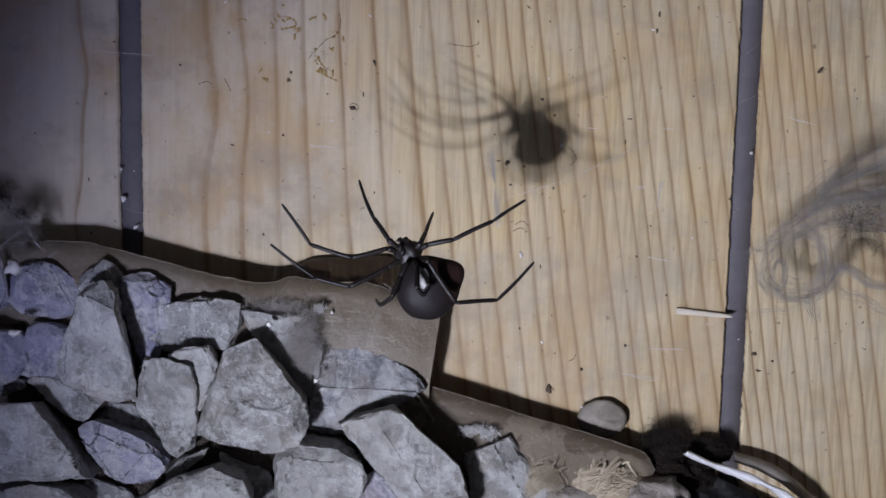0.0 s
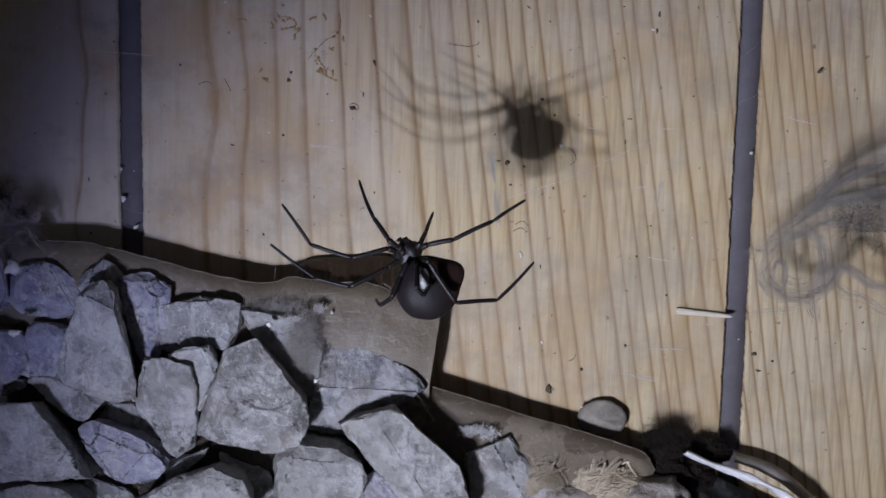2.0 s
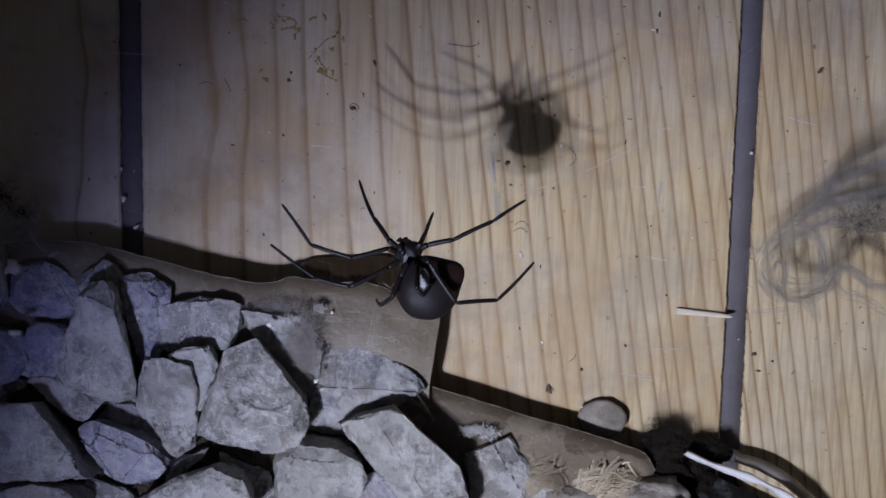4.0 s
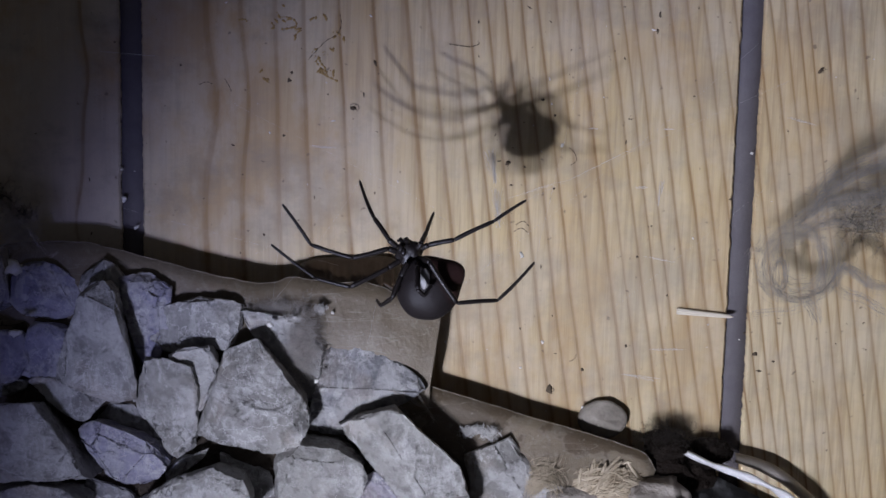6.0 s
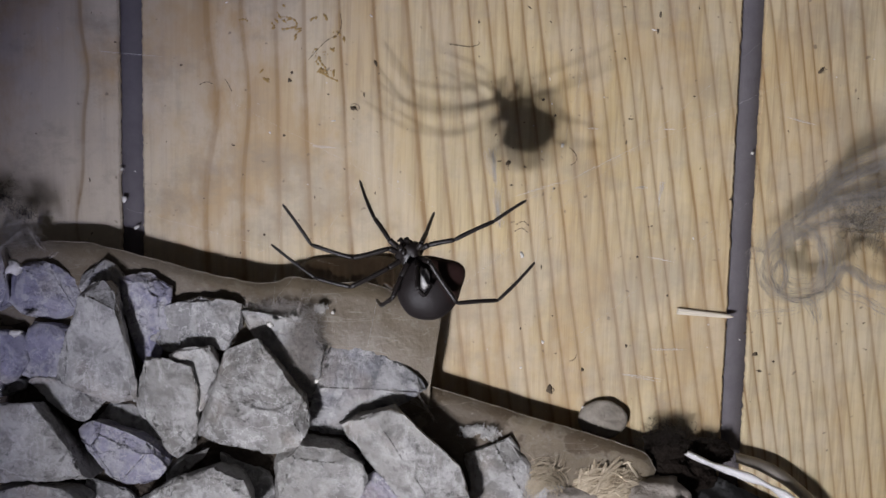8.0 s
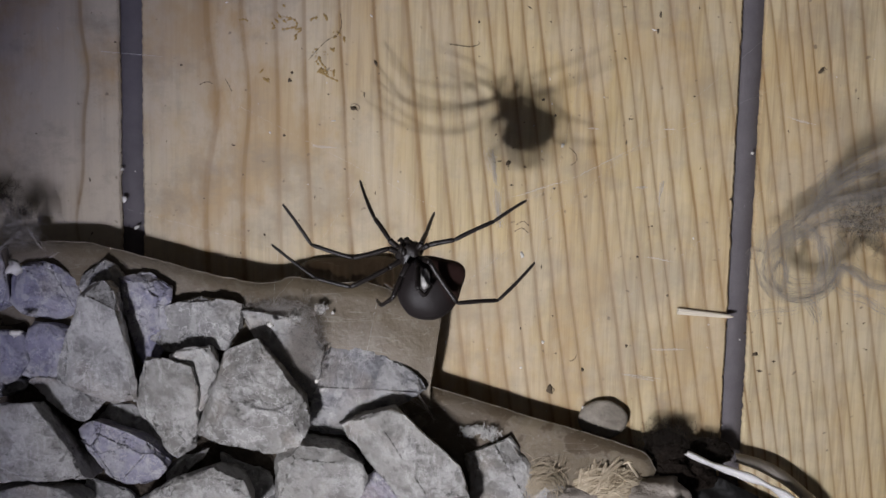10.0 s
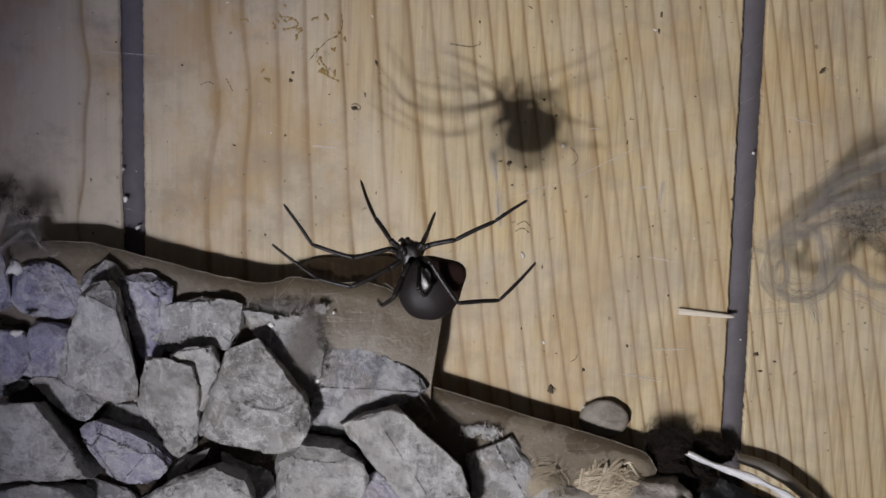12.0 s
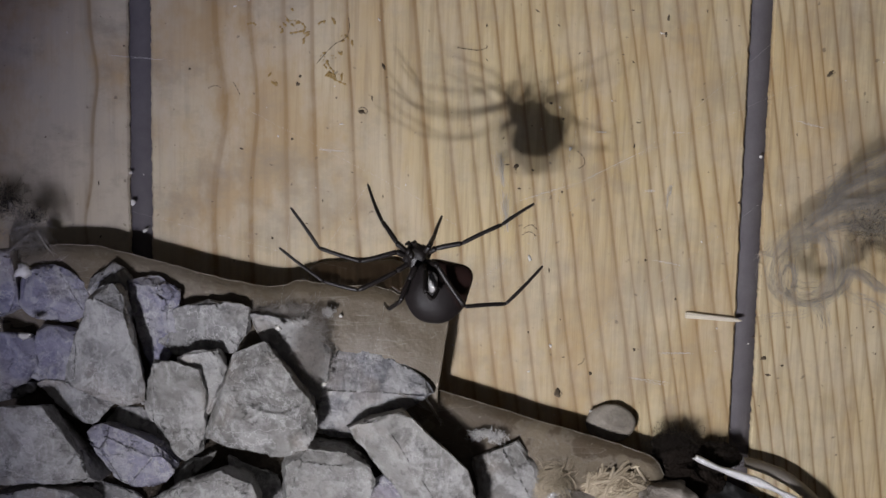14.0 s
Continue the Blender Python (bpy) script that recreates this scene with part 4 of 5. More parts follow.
# white silk laid where hanging threads glint or look hazy
for i, (a, b, w) in enumerate((((-21.84, 16.18, 0.10), (-16.90, 15.84, 0.10), 0.06), ((54.32, 22.18, 0.10), (59.32, 21.04, 0.10), 0.06), ((32.41, -0.39, 0.10), (37.74, -1.38, 0.10), 0.04),
    ((7.39, 16.36, 0.10), (8.45, 10.27, 0.10), 0.36), ((8.45, 10.27, 0.10), (9.18, 3.49, 0.10), 0.34), ((22.56, 19.72, 0.10), (24.54, 19.67, 0.10), 0.05), ((34.68, 19.89, 0.10), (36.93, 19.94, 0.10), 0.04), ((35.22, 11.93, 0.10), (34.88, 9.49, 0.10), 0.10),
    ((36.57, -15.57, 0.10), (39.97, -15.59, 0.10), 0.08), ((29.57, -19.84, 0.10), (36.08, -21.02, 0.10), 0.03), ((-55.77, 30.23, 0.10), (-43.31, 29.45, 0.10), 0.012), ((30.59, 10.48, 0.10), (32.38, 10.79, 0.10), 0.05))):
    wisp(a, b, w, i)
for i, (a, b, w) in enumerate((((10.32, 8.33, 0.1), (20.15, 11.61, 0.1), 0.012), ((20.15, 11.61, 0.1), (32.52, 17.97, 0.1), 0.012), ((29.57, -19.84, 0.1), (36.98, -20.62, 0.1), 0.02), ((33.99, -15.62, 0.1), (37.68, -15.73, 0.1), 0.05), ((34.78, 11.74, 0.1), (34.61, 7.40, 0.1), 0.10), ((31.04, 10.40, 0.1), (32.84, 10.62, 0.1), 0.04))):
    wisp(a, b, w, 40 + i)


# ---- straw and husk ----
def fibres(name, c, length, count, thick, spread, heading, material, seed, label):
    rng = random.Random(seed)
    bm = bmesh.new()
    for _ in range(count):
        p = Vector(c) + Vector((rng.gauss(0, spread[0]), rng.gauss(0, spread[1]), rng.gauss(0, spread[2])))
        ang = radians(heading + rng.gauss(0, 28))
        d = Vector((math.cos(ang), math.sin(ang), rng.gauss(0.1, 0.25)))
        q, w = [], thick * rng.uniform(0.4, 1.5)
        length_ = length * rng.uniform(0.5, 1.2)
        for i in range(6):
            q.append(p * MM)
            d = (d + Vector((rng.gauss(0, 1), rng.gauss(0, 1), rng.gauss(-0.15, 0.6))) * 0.22).normalized()
            p = p + d * length_ / 6
        tube(bm, q, [w * MM * k for k in (0.6, 1, 1, 0.9, 0.6, 0.2)], 4)
    return tagged(link(name, bm, material), label, "straw", kind="stuff")


def arc_hairs(name, c, radii, span, count, thick, seed, label):
    """Fine hairs combed over a rounded core in arcs; span: first and last angle in degrees."""
    rng = random.Random(seed)
    bm = bmesh.new()
    for _ in range(count):
        k, a0 = rng.uniform(0.35, 1.05), rng.gauss(span[0], 14)
        a1 = min(rng.gauss(span[1], 22), a0 + 175)
        o = Vector((rng.gauss(0, 0.5), rng.gauss(0, 0.5), rng.gauss(0, 0.3)))
        pts = []
        for i in range(9):
            a = radians(a0 + (a1 - a0) * i / 8)
            pts.append((Vector(c) + o + Vector((radii[0] * k * math.cos(a), radii[1] * k * math.sin(a), radii[2] * (1.1 - k * k)))) * MM)
        w = thick * rng.uniform(0.6, 1.5) * MM
        tube(bm, pts, [w * q for q in (0.7, 1, 1, 1, 1, 1, 0.9, 0.7, 0.3)], 4, False)
    return tagged(link(name, bm, straw_mat), label, "straw", kind="stuff")


def flakes(name, c, radii, count, seed, label):
    """Flat broken straw flakes lying over a rounded heap."""
    rng = random.Random(seed)
    bm = bmesh.new()
    for n in range(count):
        a, k = rng.uniform(0, 6.28), math.sqrt(rng.random()) * 0.92
        u, v = k * math.cos(a), k * math.sin(a)
        turn = radians(rng.gauss(24 - 34 * u, 24))
        d = Vector((math.cos(turn), math.sin(turn), 0))
        side = Vector((-d.y, d.x, 0))
        long_, wide, curl = rng.uniform(2.0, 5.2), rng.choice((0.05, 0.07, 0.1, 0.16, 0.34)), rng.uniform(-0.12, 0.25)
        up = 0.35 * n / count
        top, low = [], []
        for i in range(6):
            t = i / 5 - 0.5
            p = Vector((radii[0] * u, radii[1] * v, 0)) + d * long_ * t
            q2 = (p.x / radii[0]) ** 2 + (p.y / radii[1]) ** 2
            z = radii[2] * (1 - 0.8 * min(q2, 1.4)) + up + curl * (2 * t) ** 2
            w = wide * (0.55 if i in (0, 5) else 1.0) * rng.uniform(0.85, 1.1)
            q = Vector(c) + Vector((p.x, p.y, z))
            row = [q - side * w + Vector((0, 0, -0.12)), q + Vector((0, 0, 0.06)), q + side * w + Vector((0, 0, rng.uniform(-0.16, 0.0)))]
            top.append([bm.verts.new(r * MM) for r in row])
            low.append([bm.verts.new((r - Vector((0, 0, 0.09))) * MM) for r in row])
        for p, q, g, h in zip(top, top[1:], low, low[1:]):
            for m in range(2):
                bm.faces.new((p[m], p[m + 1], q[m + 1], q[m]))
                bm.faces.new((g[m], h[m], h[m + 1], g[m + 1]))
            bm.faces.new((p[0], q[0], h[0], g[0]))
            bm.faces.new((p[2], g[2], h[2], q[2]))
    return tagged(link(name, bm, straw_mat, smooth=False), label, "straw", kind="stuff")


arc_hairs("straw_tuft", (16.85, -37.75, 5.50), (3.6, 4.2, 2.6), (165, 25), 230, 0.035, 3, "curled tuft of pale straw hairs beside gravel")
fibres("straw_tuft", (16.90, -34.43, 6.50), 3.6, 45, 0.04, (1.6, 0.6, 0.4), 60, straw_mat, 13, "frayed pale straw hairs beside gravel")
flakes("straw_bundle", (27.02, -38.38, 5.20), (6.2, 5.4, 2.8), 620, 4, "dense heap of broken pale straw flakes")
bm = bmesh.new()
tube(bm, [mm(*p) for p in [(30.76, -33.19, 11.00), (29.52, -31.55, 12.50), (28.58, -30.09, 13.50)]], [0.3 * MM, 0.26 * MM, 0.2 * MM], 7)
tube(bm, [mm(*p) for p in [(27.88, -30.61, 13.30), (28.59, -30.17, 13.50), (29.25, -30.21, 13.60)]], [0.1 * MM, 0.22 * MM, 0.1 * MM], 6)
tagged(link("straw_stub", bm, straw_mat), "pale forked straw stub on a straw bundle", "straw")


def husk(c, radii, seed, label, material=None, name="husk"):
    bm = bmesh.new()
    bmesh.ops.create_icosphere(bm, subdivisions=4, radius=1.0)
    o = Vector((seed, 0, seed))
    for v in bm.verts:
        p = v.co.copy()
        k = 1 + 0.28 * noise.noise(p * 1.6 + o) + 0.16 * noise.noise(p * 4 + o) + 0.08 * noise.noise(p * 9 + o)
        v.co = mm(p.x * radii[0] * k, p.y * radii[1] * k, p.z * radii[2] * k)
    tagged(link(name, bm, material or husk_mat, at=mm(*c)), label, name.replace("_", " "))


husk((35.08, -38.75, 6.00), (5.2, 3.6, 5), 4, "crumbly grey-brown husk beside straw")
husk((24.07, -40.77, 5.00), (7.0, 4.0, 5), 9, "crumbly grey-brown husk under straw")
# black lumps and dark tufts stand in for the shadows cast here
husk((37.02, -31.21, 2.00), (3.6, 2.2, 3.4), 14, "black lump standing in for shade on the boards", shade_lump_mat, "soil_clod")
husk((43.70, -32.57, 2.00), (3.6, 2.0, 2.8), 17, "black lump standing in for shade on the boards", shade_lump_mat, "soil_clod")
husk((40.59, -36.03, 1.50), (5.0, 3.0, 3.0), 19, "black lump standing in for shade beside white plastic", shade_lump_mat, "soil_clod")
husk((44.59, -31.99, 2.0), (3.0, 2.2, 2.6), 23, "black lump standing in for shade over a seam", shade_lump_mat, "soil_clod")
husk((37.88, -35.10, 3.0), (3.4, 2.6, 2.4), 29, "black lump standing in for shade beside straw", shade_lump_mat, "soil_clod")
tuft("shade_fibre_clump", (43.20, -31.69, 3.00), (1.6, 0.9, 0.8), 1100, 0.018, shade_fibre_mat, 31, "dark fibre clump standing in for fuzzy shade beside white plastic rim", "fibre", 3.0)
tuft("shade_fibre_clump", (36.47, -29.47, 4.00), (1.6, 1.0, 0.9), 1200, 0.018, shade_fibre_mat, 32, "dark fibre clump standing in for fuzzy shade beside straw", "fibre", 3.0)


# ---- plastic rim ----
rim = tagged(new("tub_edge"), "broken tub edge of white and grey plastic over a black shade layer", "tub")


def band(name, path, half, z_in, z_out, thick, material, label, wave=0.0):
    pts = smooth_path(path, 10)
    bm = bmesh.new()
    rows = []
    for i, c in enumerate(pts):
        d = (pts[min(i + 1, len(pts) - 1)] - pts[max(i - 1, 0)])
        nrm = Vector((-d.y, d.x, 0)).normalized()
        w = half * (0.6 + 0.4 * min(1.0, 3 * i / len(pts))) * (1 + wave * (math.sin(i * 0.31 + 1.0) * 0.5 + noise.noise(c * 0.4)))
        row = []
        for s in range(7):
            t = s / 6 * 2 - 1
            z = z_in + (z_out - z_in) * (t + 1) / 2 + 0.6 * (1 - t * t)
            row.append(c + nrm * w * t + Vector((0, 0, z)))
        rows.append([bm.verts.new(p * MM) for p in row] + [bm.verts.new((p - Vector((0, 0, thick))) * MM) for p in row[::-1]])
    for p, q in zip(rows, rows[1:]):
        for j in range(14):
            bm.faces.new((p[j], p[(j + 1) % 14], q[(j + 1) % 14], q[j]))
    bm.faces.new(rows[0][::-1])
    bm.faces.new(rows[-1])
    return part(name, bm, material, rim, label)


band("lip", [(39.18, -30.85, 0), (42.68, -32.44, 0), (47.28, -34.02, 0), (51.42, -35.51, 0), (55.15, -37.48, 0), (59.44, -40.95, 0), (63.36, -45.57, 0)], 0.72, 6.0, 6.9, 0.5, white_mat, "glossy white inner lip", 0.42)
band("outer_rim", [(47.95, -32.39, 0), (52.10, -33.60, 0), (56.32, -35.85, 0), (60.65, -39.62, 0), (64.16, -44.55, 0)], 0.9, 4.4, 3.0, 0.5, grey_rim_mat, "dull grey outer rim")
# black film added as the dark of the shade inside the rim
bm = bmesh.new()
n = 24
grid = []
for i in range(n + 1):
    row = []
    for j in range(n + 1):
        p = Vector((36.82, -31.83, 3.00)).lerp(Vector((61.28, -43.60, 3.00)), i / n) + Vector((-6, -18, 0)) * (j / n)
        z = 2.0 + 1.6 * noise.noise(p * 0.16) + 1.0 * noise.noise(p * 0.5)
        row.append(bm.verts.new(mm(p.x, p.y, max(z, 0.5))))
    grid.append(row)
for p, q in zip(grid, grid[1:]):
    for j in range(n):
        bm.faces.new((p[j], q[j], q[j + 1], p[j + 1]))
bmesh.ops.solidify(bm, geom=list(bm.faces), thickness=0.3 * MM)
part("film", bm, shade_film_mat, rim, "crumpled black film standing in for shade")

# papery disc that leans on the sheet
bm = bmesh.new()
rows = []
c = Vector((26.67, -27.13, 1.60))
rng = random.Random(8)
for r in range(9):
    ring = []
    for a in range(48):
        th = a / 48 * 2 * math.pi
        k = r / 8
        q = c + Vector((4.0 * k * math.cos(th), 3.1 * k * math.sin(th), 0)) * (1 + 0.05 * k * noise.noise(Vector((math.cos(th) * 2, math.sin(th) * 2, 3))))
        q.z += 0.5 * (1 - k * k) + 0.22 * noise.noise(q * 0.6) + 0.14 * noise.noise(q * 1.9) - 0.05 * (q.y - c.y)
        ring.append(q)
    rows.append(ring)
for lift in (0, -0.35):
    vs = [[bm.verts.new((p + Vector((0, 0, lift))) * MM) for p in ring] for ring in rows[1:]]
    for p, q in zip(vs, vs[1:]):
        for a in range(48):
            bm.faces.new((p[a], p[(a + 1) % 48], q[(a + 1) % 48], q[a]))
    bm.faces.new(vs[0])
    if lift:
        for a in range(48):
            bm.faces.new((last[a], last[(a + 1) % 48], vs[-1][(a + 1) % 48], vs[-1][a]))
    last = vs[-1]
tagged(link("papery_disc", bm, disc_mat), "round papery tan husk disc with thin edge", "husk disc")

# ---- small things on the boards ----
bm = bmesh.new()
a, b = Vector((38.24, -9.26, 0.34)), Vector((47.28, -9.96, 0.50))
pts = [a.lerp(b, t) for t in (0, 0.03, 0.4, 0.8, 0.93, 1.0)]
rows = []
nrm = (b - a).cross(Vector((0, 0, 1))).normalized()
for p, w in zip(pts, (0.42, 0.55, 0.42, 0.35, 0.28, 0.06)):
    rows.append([bm.verts.new((p + nrm * w * s + Vector((0, 0, h))) * MM) for s, h in ((-1, -0.3), (-0.9, 0.25), (-0.1, 0.4), (0.1, 0.22), (0.9, 0.3), (1, -0.3))])
for p, q in zip(rows, rows[1:]):
    for j in range(6):
        bm.faces.new((p[j], p[(j + 1) % 6], q[(j + 1) % 6], q[j]))
bm.faces.new(rows[0][::-1])
bm.faces.new(rows[-1])
tagged(link("splinter", bm, splinter_mat, smooth=False), "pale flat wood splinter lying across a seam", "splinter")


def crumb(x, y, size, seed, material, long_=1.0, label="dark dry crumb on the boards", z=0.0):
    rng = random.Random(seed)
    bm = bmesh.new()
    bmesh.ops.create_icosphere(bm, subdivisions=2, radius=1.0)
    o = Vector((seed * 3.3, 0, 0))
    turn = Matrix.Rotation(rng.uniform(0, 3.14), 3, "Z")
    for v in bm.verts:
        p = v.co.copy()
        k = 0.85 + 0.9 * noise.noise(p * 1.6 + o)
        v.co = turn @ mm(p.x * size * long_ * k, p.y * size * k, p.z * size * 0.35 * k)
    tagged(link("crumb", bm, material, at=mm(x, y, z + size * 0.3)), label, "crumb", group="crumbs on the boards")


def twirl(points, r, material, label, flat=1.0):
    bm = bmesh.new()
    tube(bm, smooth_path([mm(*p) for p in points], 6), [r * MM * (0.6 + 0.4 * math.sin(1.9 * i)) for i in range(6 * len(points) - 5)], 5)
    for v in bm.verts:
        v.co.z *= flat
    tagged(link("fibre_curl", bm, material), label, "fibre", group="curled fibres on the boards")


for i, (x, y, s, l) in enumerate(((-24.7, 26.3, 0.30, 1.3), (-24.3, 27.5, 0.25, 1.0), (-14.6, 22.1, 0.38, 1.6), (59.3, 29.6, 0.30, 2.0), (10.3, 14.0, 0.40, 1.0), (18.1, -22.7, 0.50, 1.6), (17.7, 10.1, 0.20, 1.0), (-28.6, 1.7, 0.20, 1.0), (-25.5, 17.6, 0.20, 1.2), (15.5, 24.1, 0.25, 1.0), (17.5, 21.7, 0.22, 1.0), (33.5, 37.7, 0.20, 2.5), (33.2, 35.2, 0.20, 2.0), (31.5, -0.6, 0.20, 1.0), (51.3, -16.1, 0.30, 1.5), (54.4, -17.3, 0.20, 1.5), (30.3, -15.2, 0.20, 1.5), (23.3, -19.3, 0.25, 1.5), (36.6, -6.8, 0.20, 1.0), (-11.1, 29.3, 0.25, 2.0), (-33.6, 15.9, 0.15, 2.0), (-41.8, 28.3, 0.20, 1.0), (52.2, -18.9, 0.20, 2.5), (49.5, -12.7, 0.20, 1.0), (46.0, 9.0, 0.20, 1.0))):
    crumb(x, y, s, i, crumb_mat, l)
for i, (x, y, s, l) in enumerate(((16.7, -14.9, 0.25, 1.2), (18.8, 17.0, 0.28, 1.0), (-51.0, 7.0, 0.50, 1.0), (-51.3, 11.7, 0.30, 1.0), (43.5, -11.4, 0.15, 1.0), (49.1, 16.4, 0.30, 1.0), (0.9, -15.1, 0.15, 1.5), (12.9, -0.7, 0.30, 2.0), (-49.0, 2.5, 0.30, 2.0), (48.7, -13.8, 0.15, 1.0))):
    crumb(x, y, s, 300 + i, pale_mat, l, "small pale crumb on the boards")
for i, (x, y, z, s, l) in enumerate(((-18.6, -9.0, 6.4, 0.60, 1.2), (-22.6, -10.0, 7.4, 0.45, 2.0), (-25.7, -10.9, 11.0, 0.40, 1.4), (-18.5, -19.2, 11.5, 0.35, 1.3), (-63.0, -2.7, 13.0, 1.10, 1.4), (-62.6, -12.4, 14.0, 0.60, 2.0), (-16.7, -9.6, 6.6, 0.30, 1.0), (27.9, -26.8, 1.5, 0.22, 1.4), (28.7, -27.6, 1.4, 0.18, 1.2), (23.5, -25.3, 1.4, 0.30, 1.5))):
    crumb(x, y, s, 400 + i, pale_mat, l, "small pale crumb on dusty web", z)
rng = random.Random(91)
for i in range(110):
    crumb(rng.uniform(-66, 70), rng.uniform(-30, 44), rng.choice((0.06, 0.08, 0.1, 0.13)), 500 + i, crumb_mat if rng.random() < 0.7 else pale_mat, rng.uniform(1, 3), "tiny crumb on the boards")
for pts in ([(0.46, 32.49, 0.12), (2.07, 32.26, 0.12), (3.85, 32.12, 0.12), (5.17, 32.59, 0.12), (4.99, 32.94, 0.12)],
    [(-16.75, 36.74, 0.12), (-16.56, 35.00, 0.12), (-17.25, 33.51, 0.12), (-18.84, 32.60, 0.12), (-20.43, 30.99, 0.12), (-21.67, 29.56, 0.12)],
    [(10.32, 14.45, 0.12), (9.88, 13.90, 0.12), (10.35, 13.38, 0.12)],
    [(19.97, 16.63, 0.12), (20.91, 15.75, 0.12), (21.13, 14.59, 0.12), (20.25, 13.86, 0.12)],
    [(-13.41, 10.89, 0.12), (-13.13, 9.81, 0.12), (-12.75, 8.74, 0.12)],
    [(11.55, 3.09, 0.12), (12.72, 3.66, 0.12), (13.74, 2.95, 0.12)],
    [(11.79, 4.19, 0.12), (12.96, 4.76, 0.12), (13.88, 4.05, 0.12)],
    [(-38.88, 25.32, 0.12), (-37.71, 25.78, 0.12), (-36.82, 25.45, 0.12)],
    [(-34.85, 26.29, 0.12), (-34.32, 25.42, 0.12), (-33.79, 24.37, 0.12)],
    [(-14.99, 22.65, 0.12), (-14.28, 22.84, 0.12), (-13.56, 22.32, 0.12), (-13.91, 21.69, 0.12)],
    [(18.12, -22.34, 0.12), (18.87, -22.70, 0.12), (18.24, -23.28, 0.12)],
    [(21.19, -17.95, 0.12), (21.92, -17.56, 0.12), (22.26, -16.81, 0.12)],
    [(58.81, 29.18, 0.12), (59.38, 30.07, 0.12), (60.20, 29.74, 0.12)],):
    twirl(pts, 0.075, crumb_mat, "thin dark curled fibre on the boards")
for pts in ([(-25.96, 34.19, 0.12), (-24.63, 34.40, 0.12), (-23.57, 34.85, 0.12), (-24.02, 35.72, 0.12), (-25.26, 36.12, 0.12)],
    [(-20.16, 30.12, 0.12), (-19.70, 29.08, 0.12), (-18.98, 28.21, 0.12), (-19.51, 27.50, 0.12), (-20.14, 27.83, 0.12)],
    [(-19.51, 27.50, 0.12), (-18.34, 26.90, 0.12), (-17.00, 26.32, 0.12)],
    [(-20.60, 29.41, 0.12), (-20.06, 28.72, 0.12)],
    [(-32.71, 35.44, 0.12), (-31.82, 35.63, 0.12), (-31.29, 35.30, 0.12)],
    [(-27.56, 35.20, 0.12), (-27.03, 34.52, 0.12)],):
    twirl(pts, 0.22, yellow_mat, "dried yellow-brown smear on the boards", 0.25)

rng = random.Random(63)
for x, y, w, h, count in ((-26.0, 36.0, 2.0, 1.4, 16), (-24.2, 34.0, 1.3, 0.9, 8), (-19.3, 30.6, 2.2, 1.4, 14), (-18.8, 27.5, 1.8, 1.4, 16), (-17.3, 33.7, 0.7, 1.4, 8), (-28.6, 27.3, 1.4, 1.8, 5), (-20.1, 36.3, 1.8, 0.9, 5)):
    for _ in range(count):
        crumb(x + rng.gauss(0, w * 0.5), y + rng.gauss(0, h * 0.5), rng.choice((0.10, 0.14, 0.22)), rng.randrange(9999), yellow_mat, rng.uniform(1.2, 4.0), "dried yellow-brown speck on the boards", -0.075)

# ---- torch ----
torch = tagged(new("torch"), "black metal hand torch shining on the floor", "torch")
bm = bmesh.new()
SHELL = ((30.0, -42.0), (32.0, -42.0), (32.0, 4.0), (15.0, 18.0), (15.0, 95.0), (0.5, 95.0), (0.5, 3.0), (30.0, 3.0))
rings = []
for r, z in SHELL:
    rings.append([bm.verts.new(mm(r * math.cos(a * math.pi / 24), r * math.sin(a * math.pi / 24), z)) for a in range(48)])
for p, q in zip(rings, rings[1:] + rings[:1]):
    for a in range(48):
        bm.faces.new((p[a], p[(a + 1) % 48], q[(a + 1) % 48], q[a]))
part("barrel", bm, metal_mat, torch)
# unseen disc added to soften the beam's edge and turn it blue
bm = bmesh.new()
bmesh.ops.create_circle(bm, cap_ends=True, segments=48, radius=29.9 * MM, matrix=Matrix.Translation(mm(0, 0, -41)))
part("lens", bm, beam_filter_mat, torch, "unseen added filter giving the beam a soft blue edge")
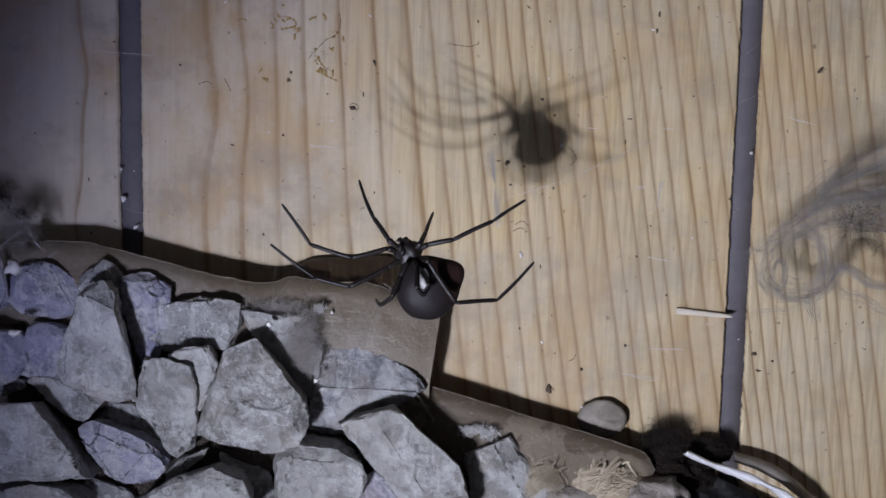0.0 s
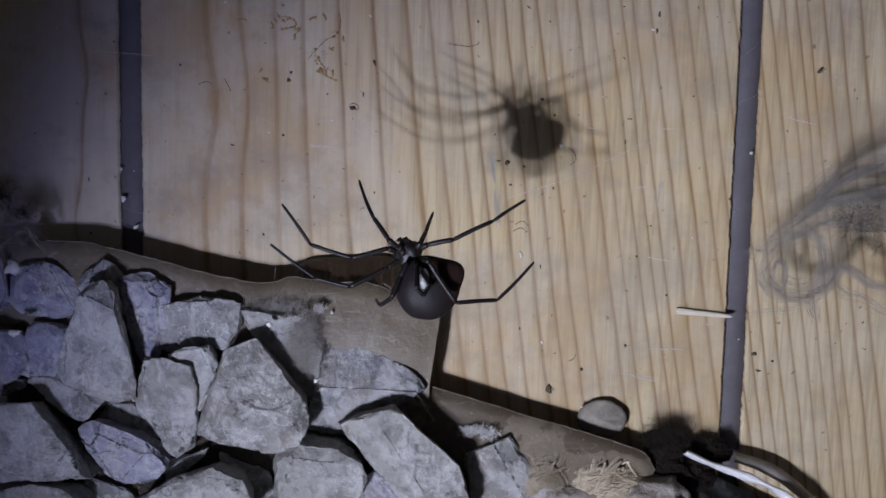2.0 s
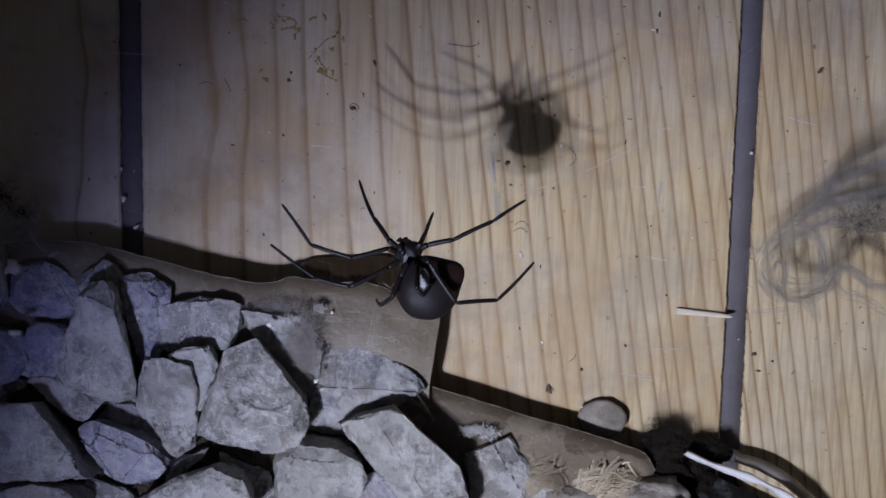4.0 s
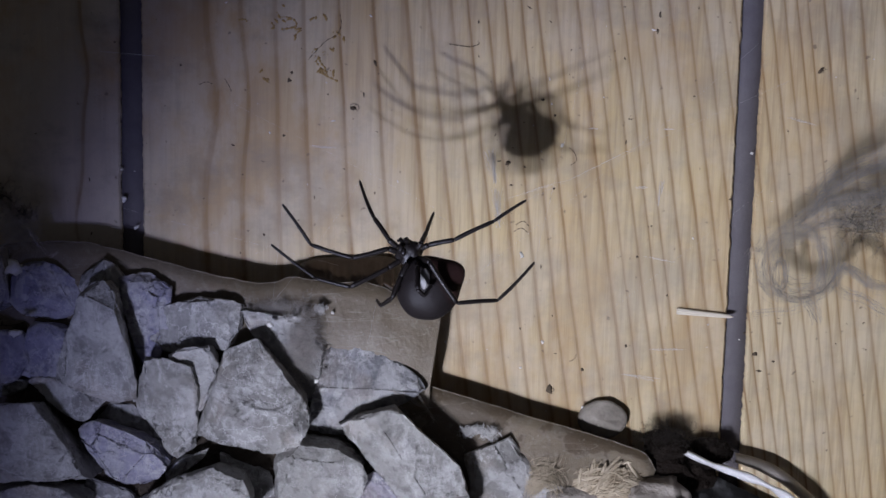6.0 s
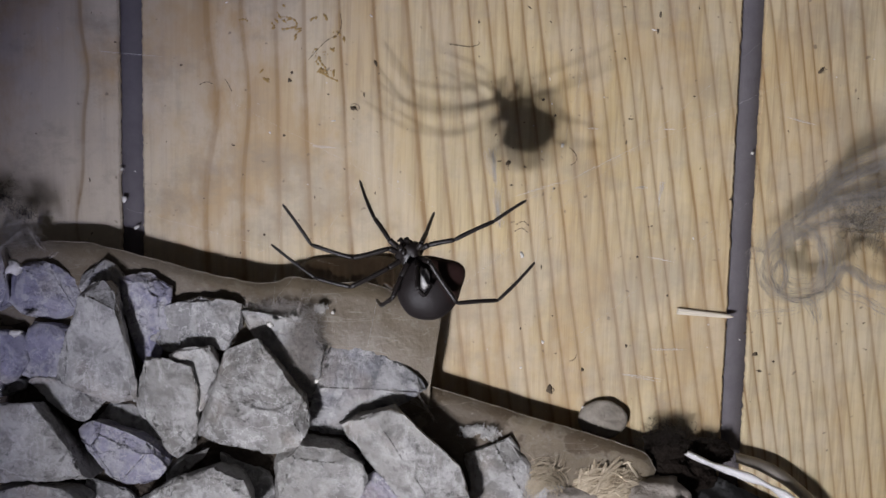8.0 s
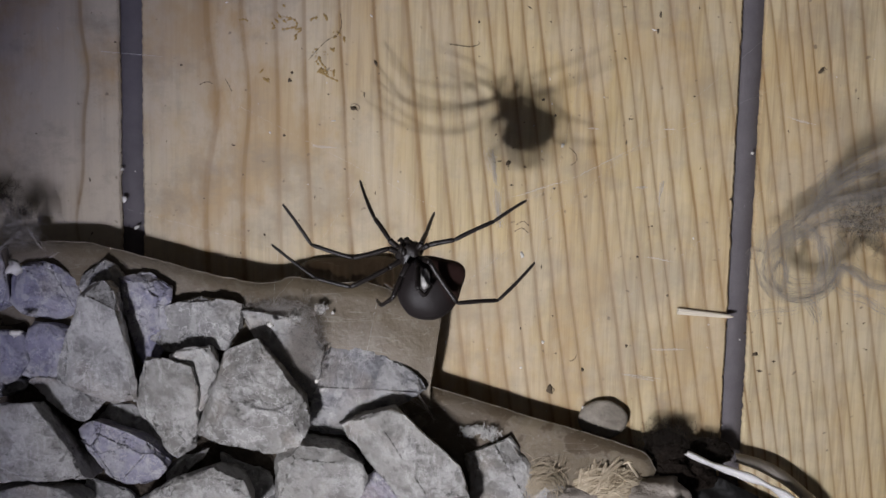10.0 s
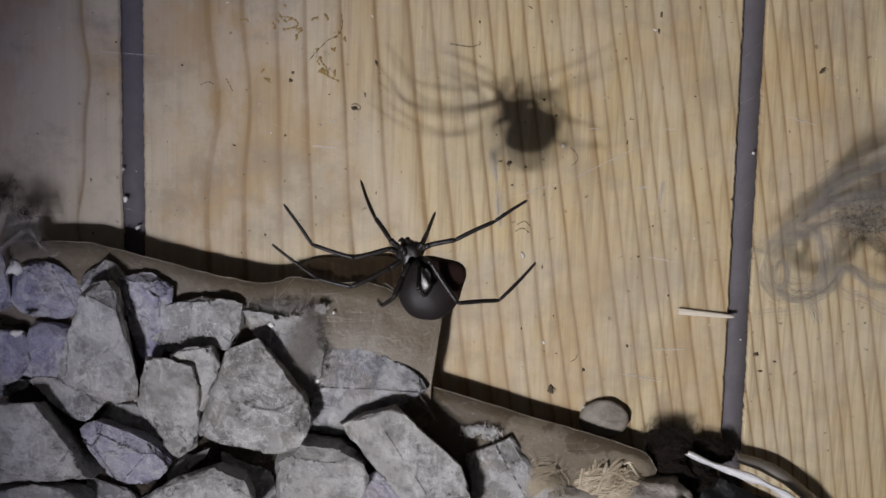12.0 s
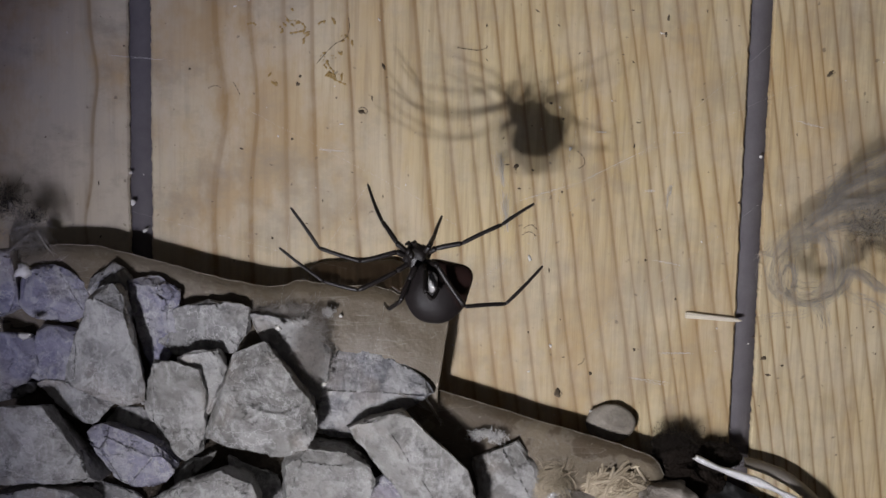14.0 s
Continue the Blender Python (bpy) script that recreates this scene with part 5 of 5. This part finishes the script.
# three small emitters, set aslant
for x, y, r in ((4.6, 3.4, 2.2), (-4.6, 3.4, 2.2), (0.5, -6.8, 2.2)):
    bm = bmesh.new()
    lean = Vector((0.78, 0.80, -0.54)).to_track_quat("-Z", "Y").to_matrix().to_4x4()
    bmesh.ops.create_circle(bm, cap_ends=True, segments=20, radius=r * MM, matrix=Matrix.Translation(mm(x, y, 0)) @ lean)
    part("light_emitter", bm, glow_mat, torch, "small bright glowing light emitter")


def held(eye, target):
    """The pose of the torch in the hand: it points at target and never rolls."""
    f = (target - eye).normalized()
    x = (Vector((1, 0, 0)) - f * f.x).normalized()
    y = (-f).cross(x)
    return Matrix.Translation(eye) @ Matrix((x, y, -f)).transposed().to_4x4()


def motions():
    """The torch drifts in the hand and its beam wanders over the boards."""
    rows = []
    for t, x, y, tx, ty in (
            (0.0, -61.5, -63.8, 26.0, -37),
            (0.5, -61.2, -64.4, 26.4, -37.8),
            (1.0, -60.2, -65.3, 26.9, -41),
            (1.5, -59.4, -66.0, 27.5, -45),
            (2.0, -59.7, -67.2, 28.3, -49.5),
            (3.0, -59.3, -68.3, 30, -60.8),
            (4.2, -57.0, -69.2, 34.5, -60.8),
            (5.5, -55.3, -69.3, 37.5, -57.0),
            (6.0, -55.5, -68.7, 35.8, -54.8),
            (6.5, -54.6, -69.9, 42.0, -58.5),
            (7.0, -56.2, -70.7, 30.0, -49.0),
            (7.3, -54.2, -70.5, 31.5, -48.5),
            (7.6, -50.6, -70.2, 24.5, -43.5),
            (8.0, -54.2, -71.3, 16.5, -40),
            (9.2, -54.0, -71.8, 16.8, -38.5),
            (10.5, -54.0, -72.0, 17.0, -36.5),
            (11.5, -54.8, -72.0, 17.4, -34.5),
            (12.3, -55.2, -70.0, 17.2, -32.5),
            (13.0, -55.7, -69.7, 17.6, -32.5),
            (13.5, -57.2, -71.1, 18.5, -32.5),
            (14.0, -55.5, -70.8, 19.0, -32.5)):
        rows.append((t, held(mm(x, y, 170), mm(tx, ty, 0))))
    walk(torch, rows)


motions()
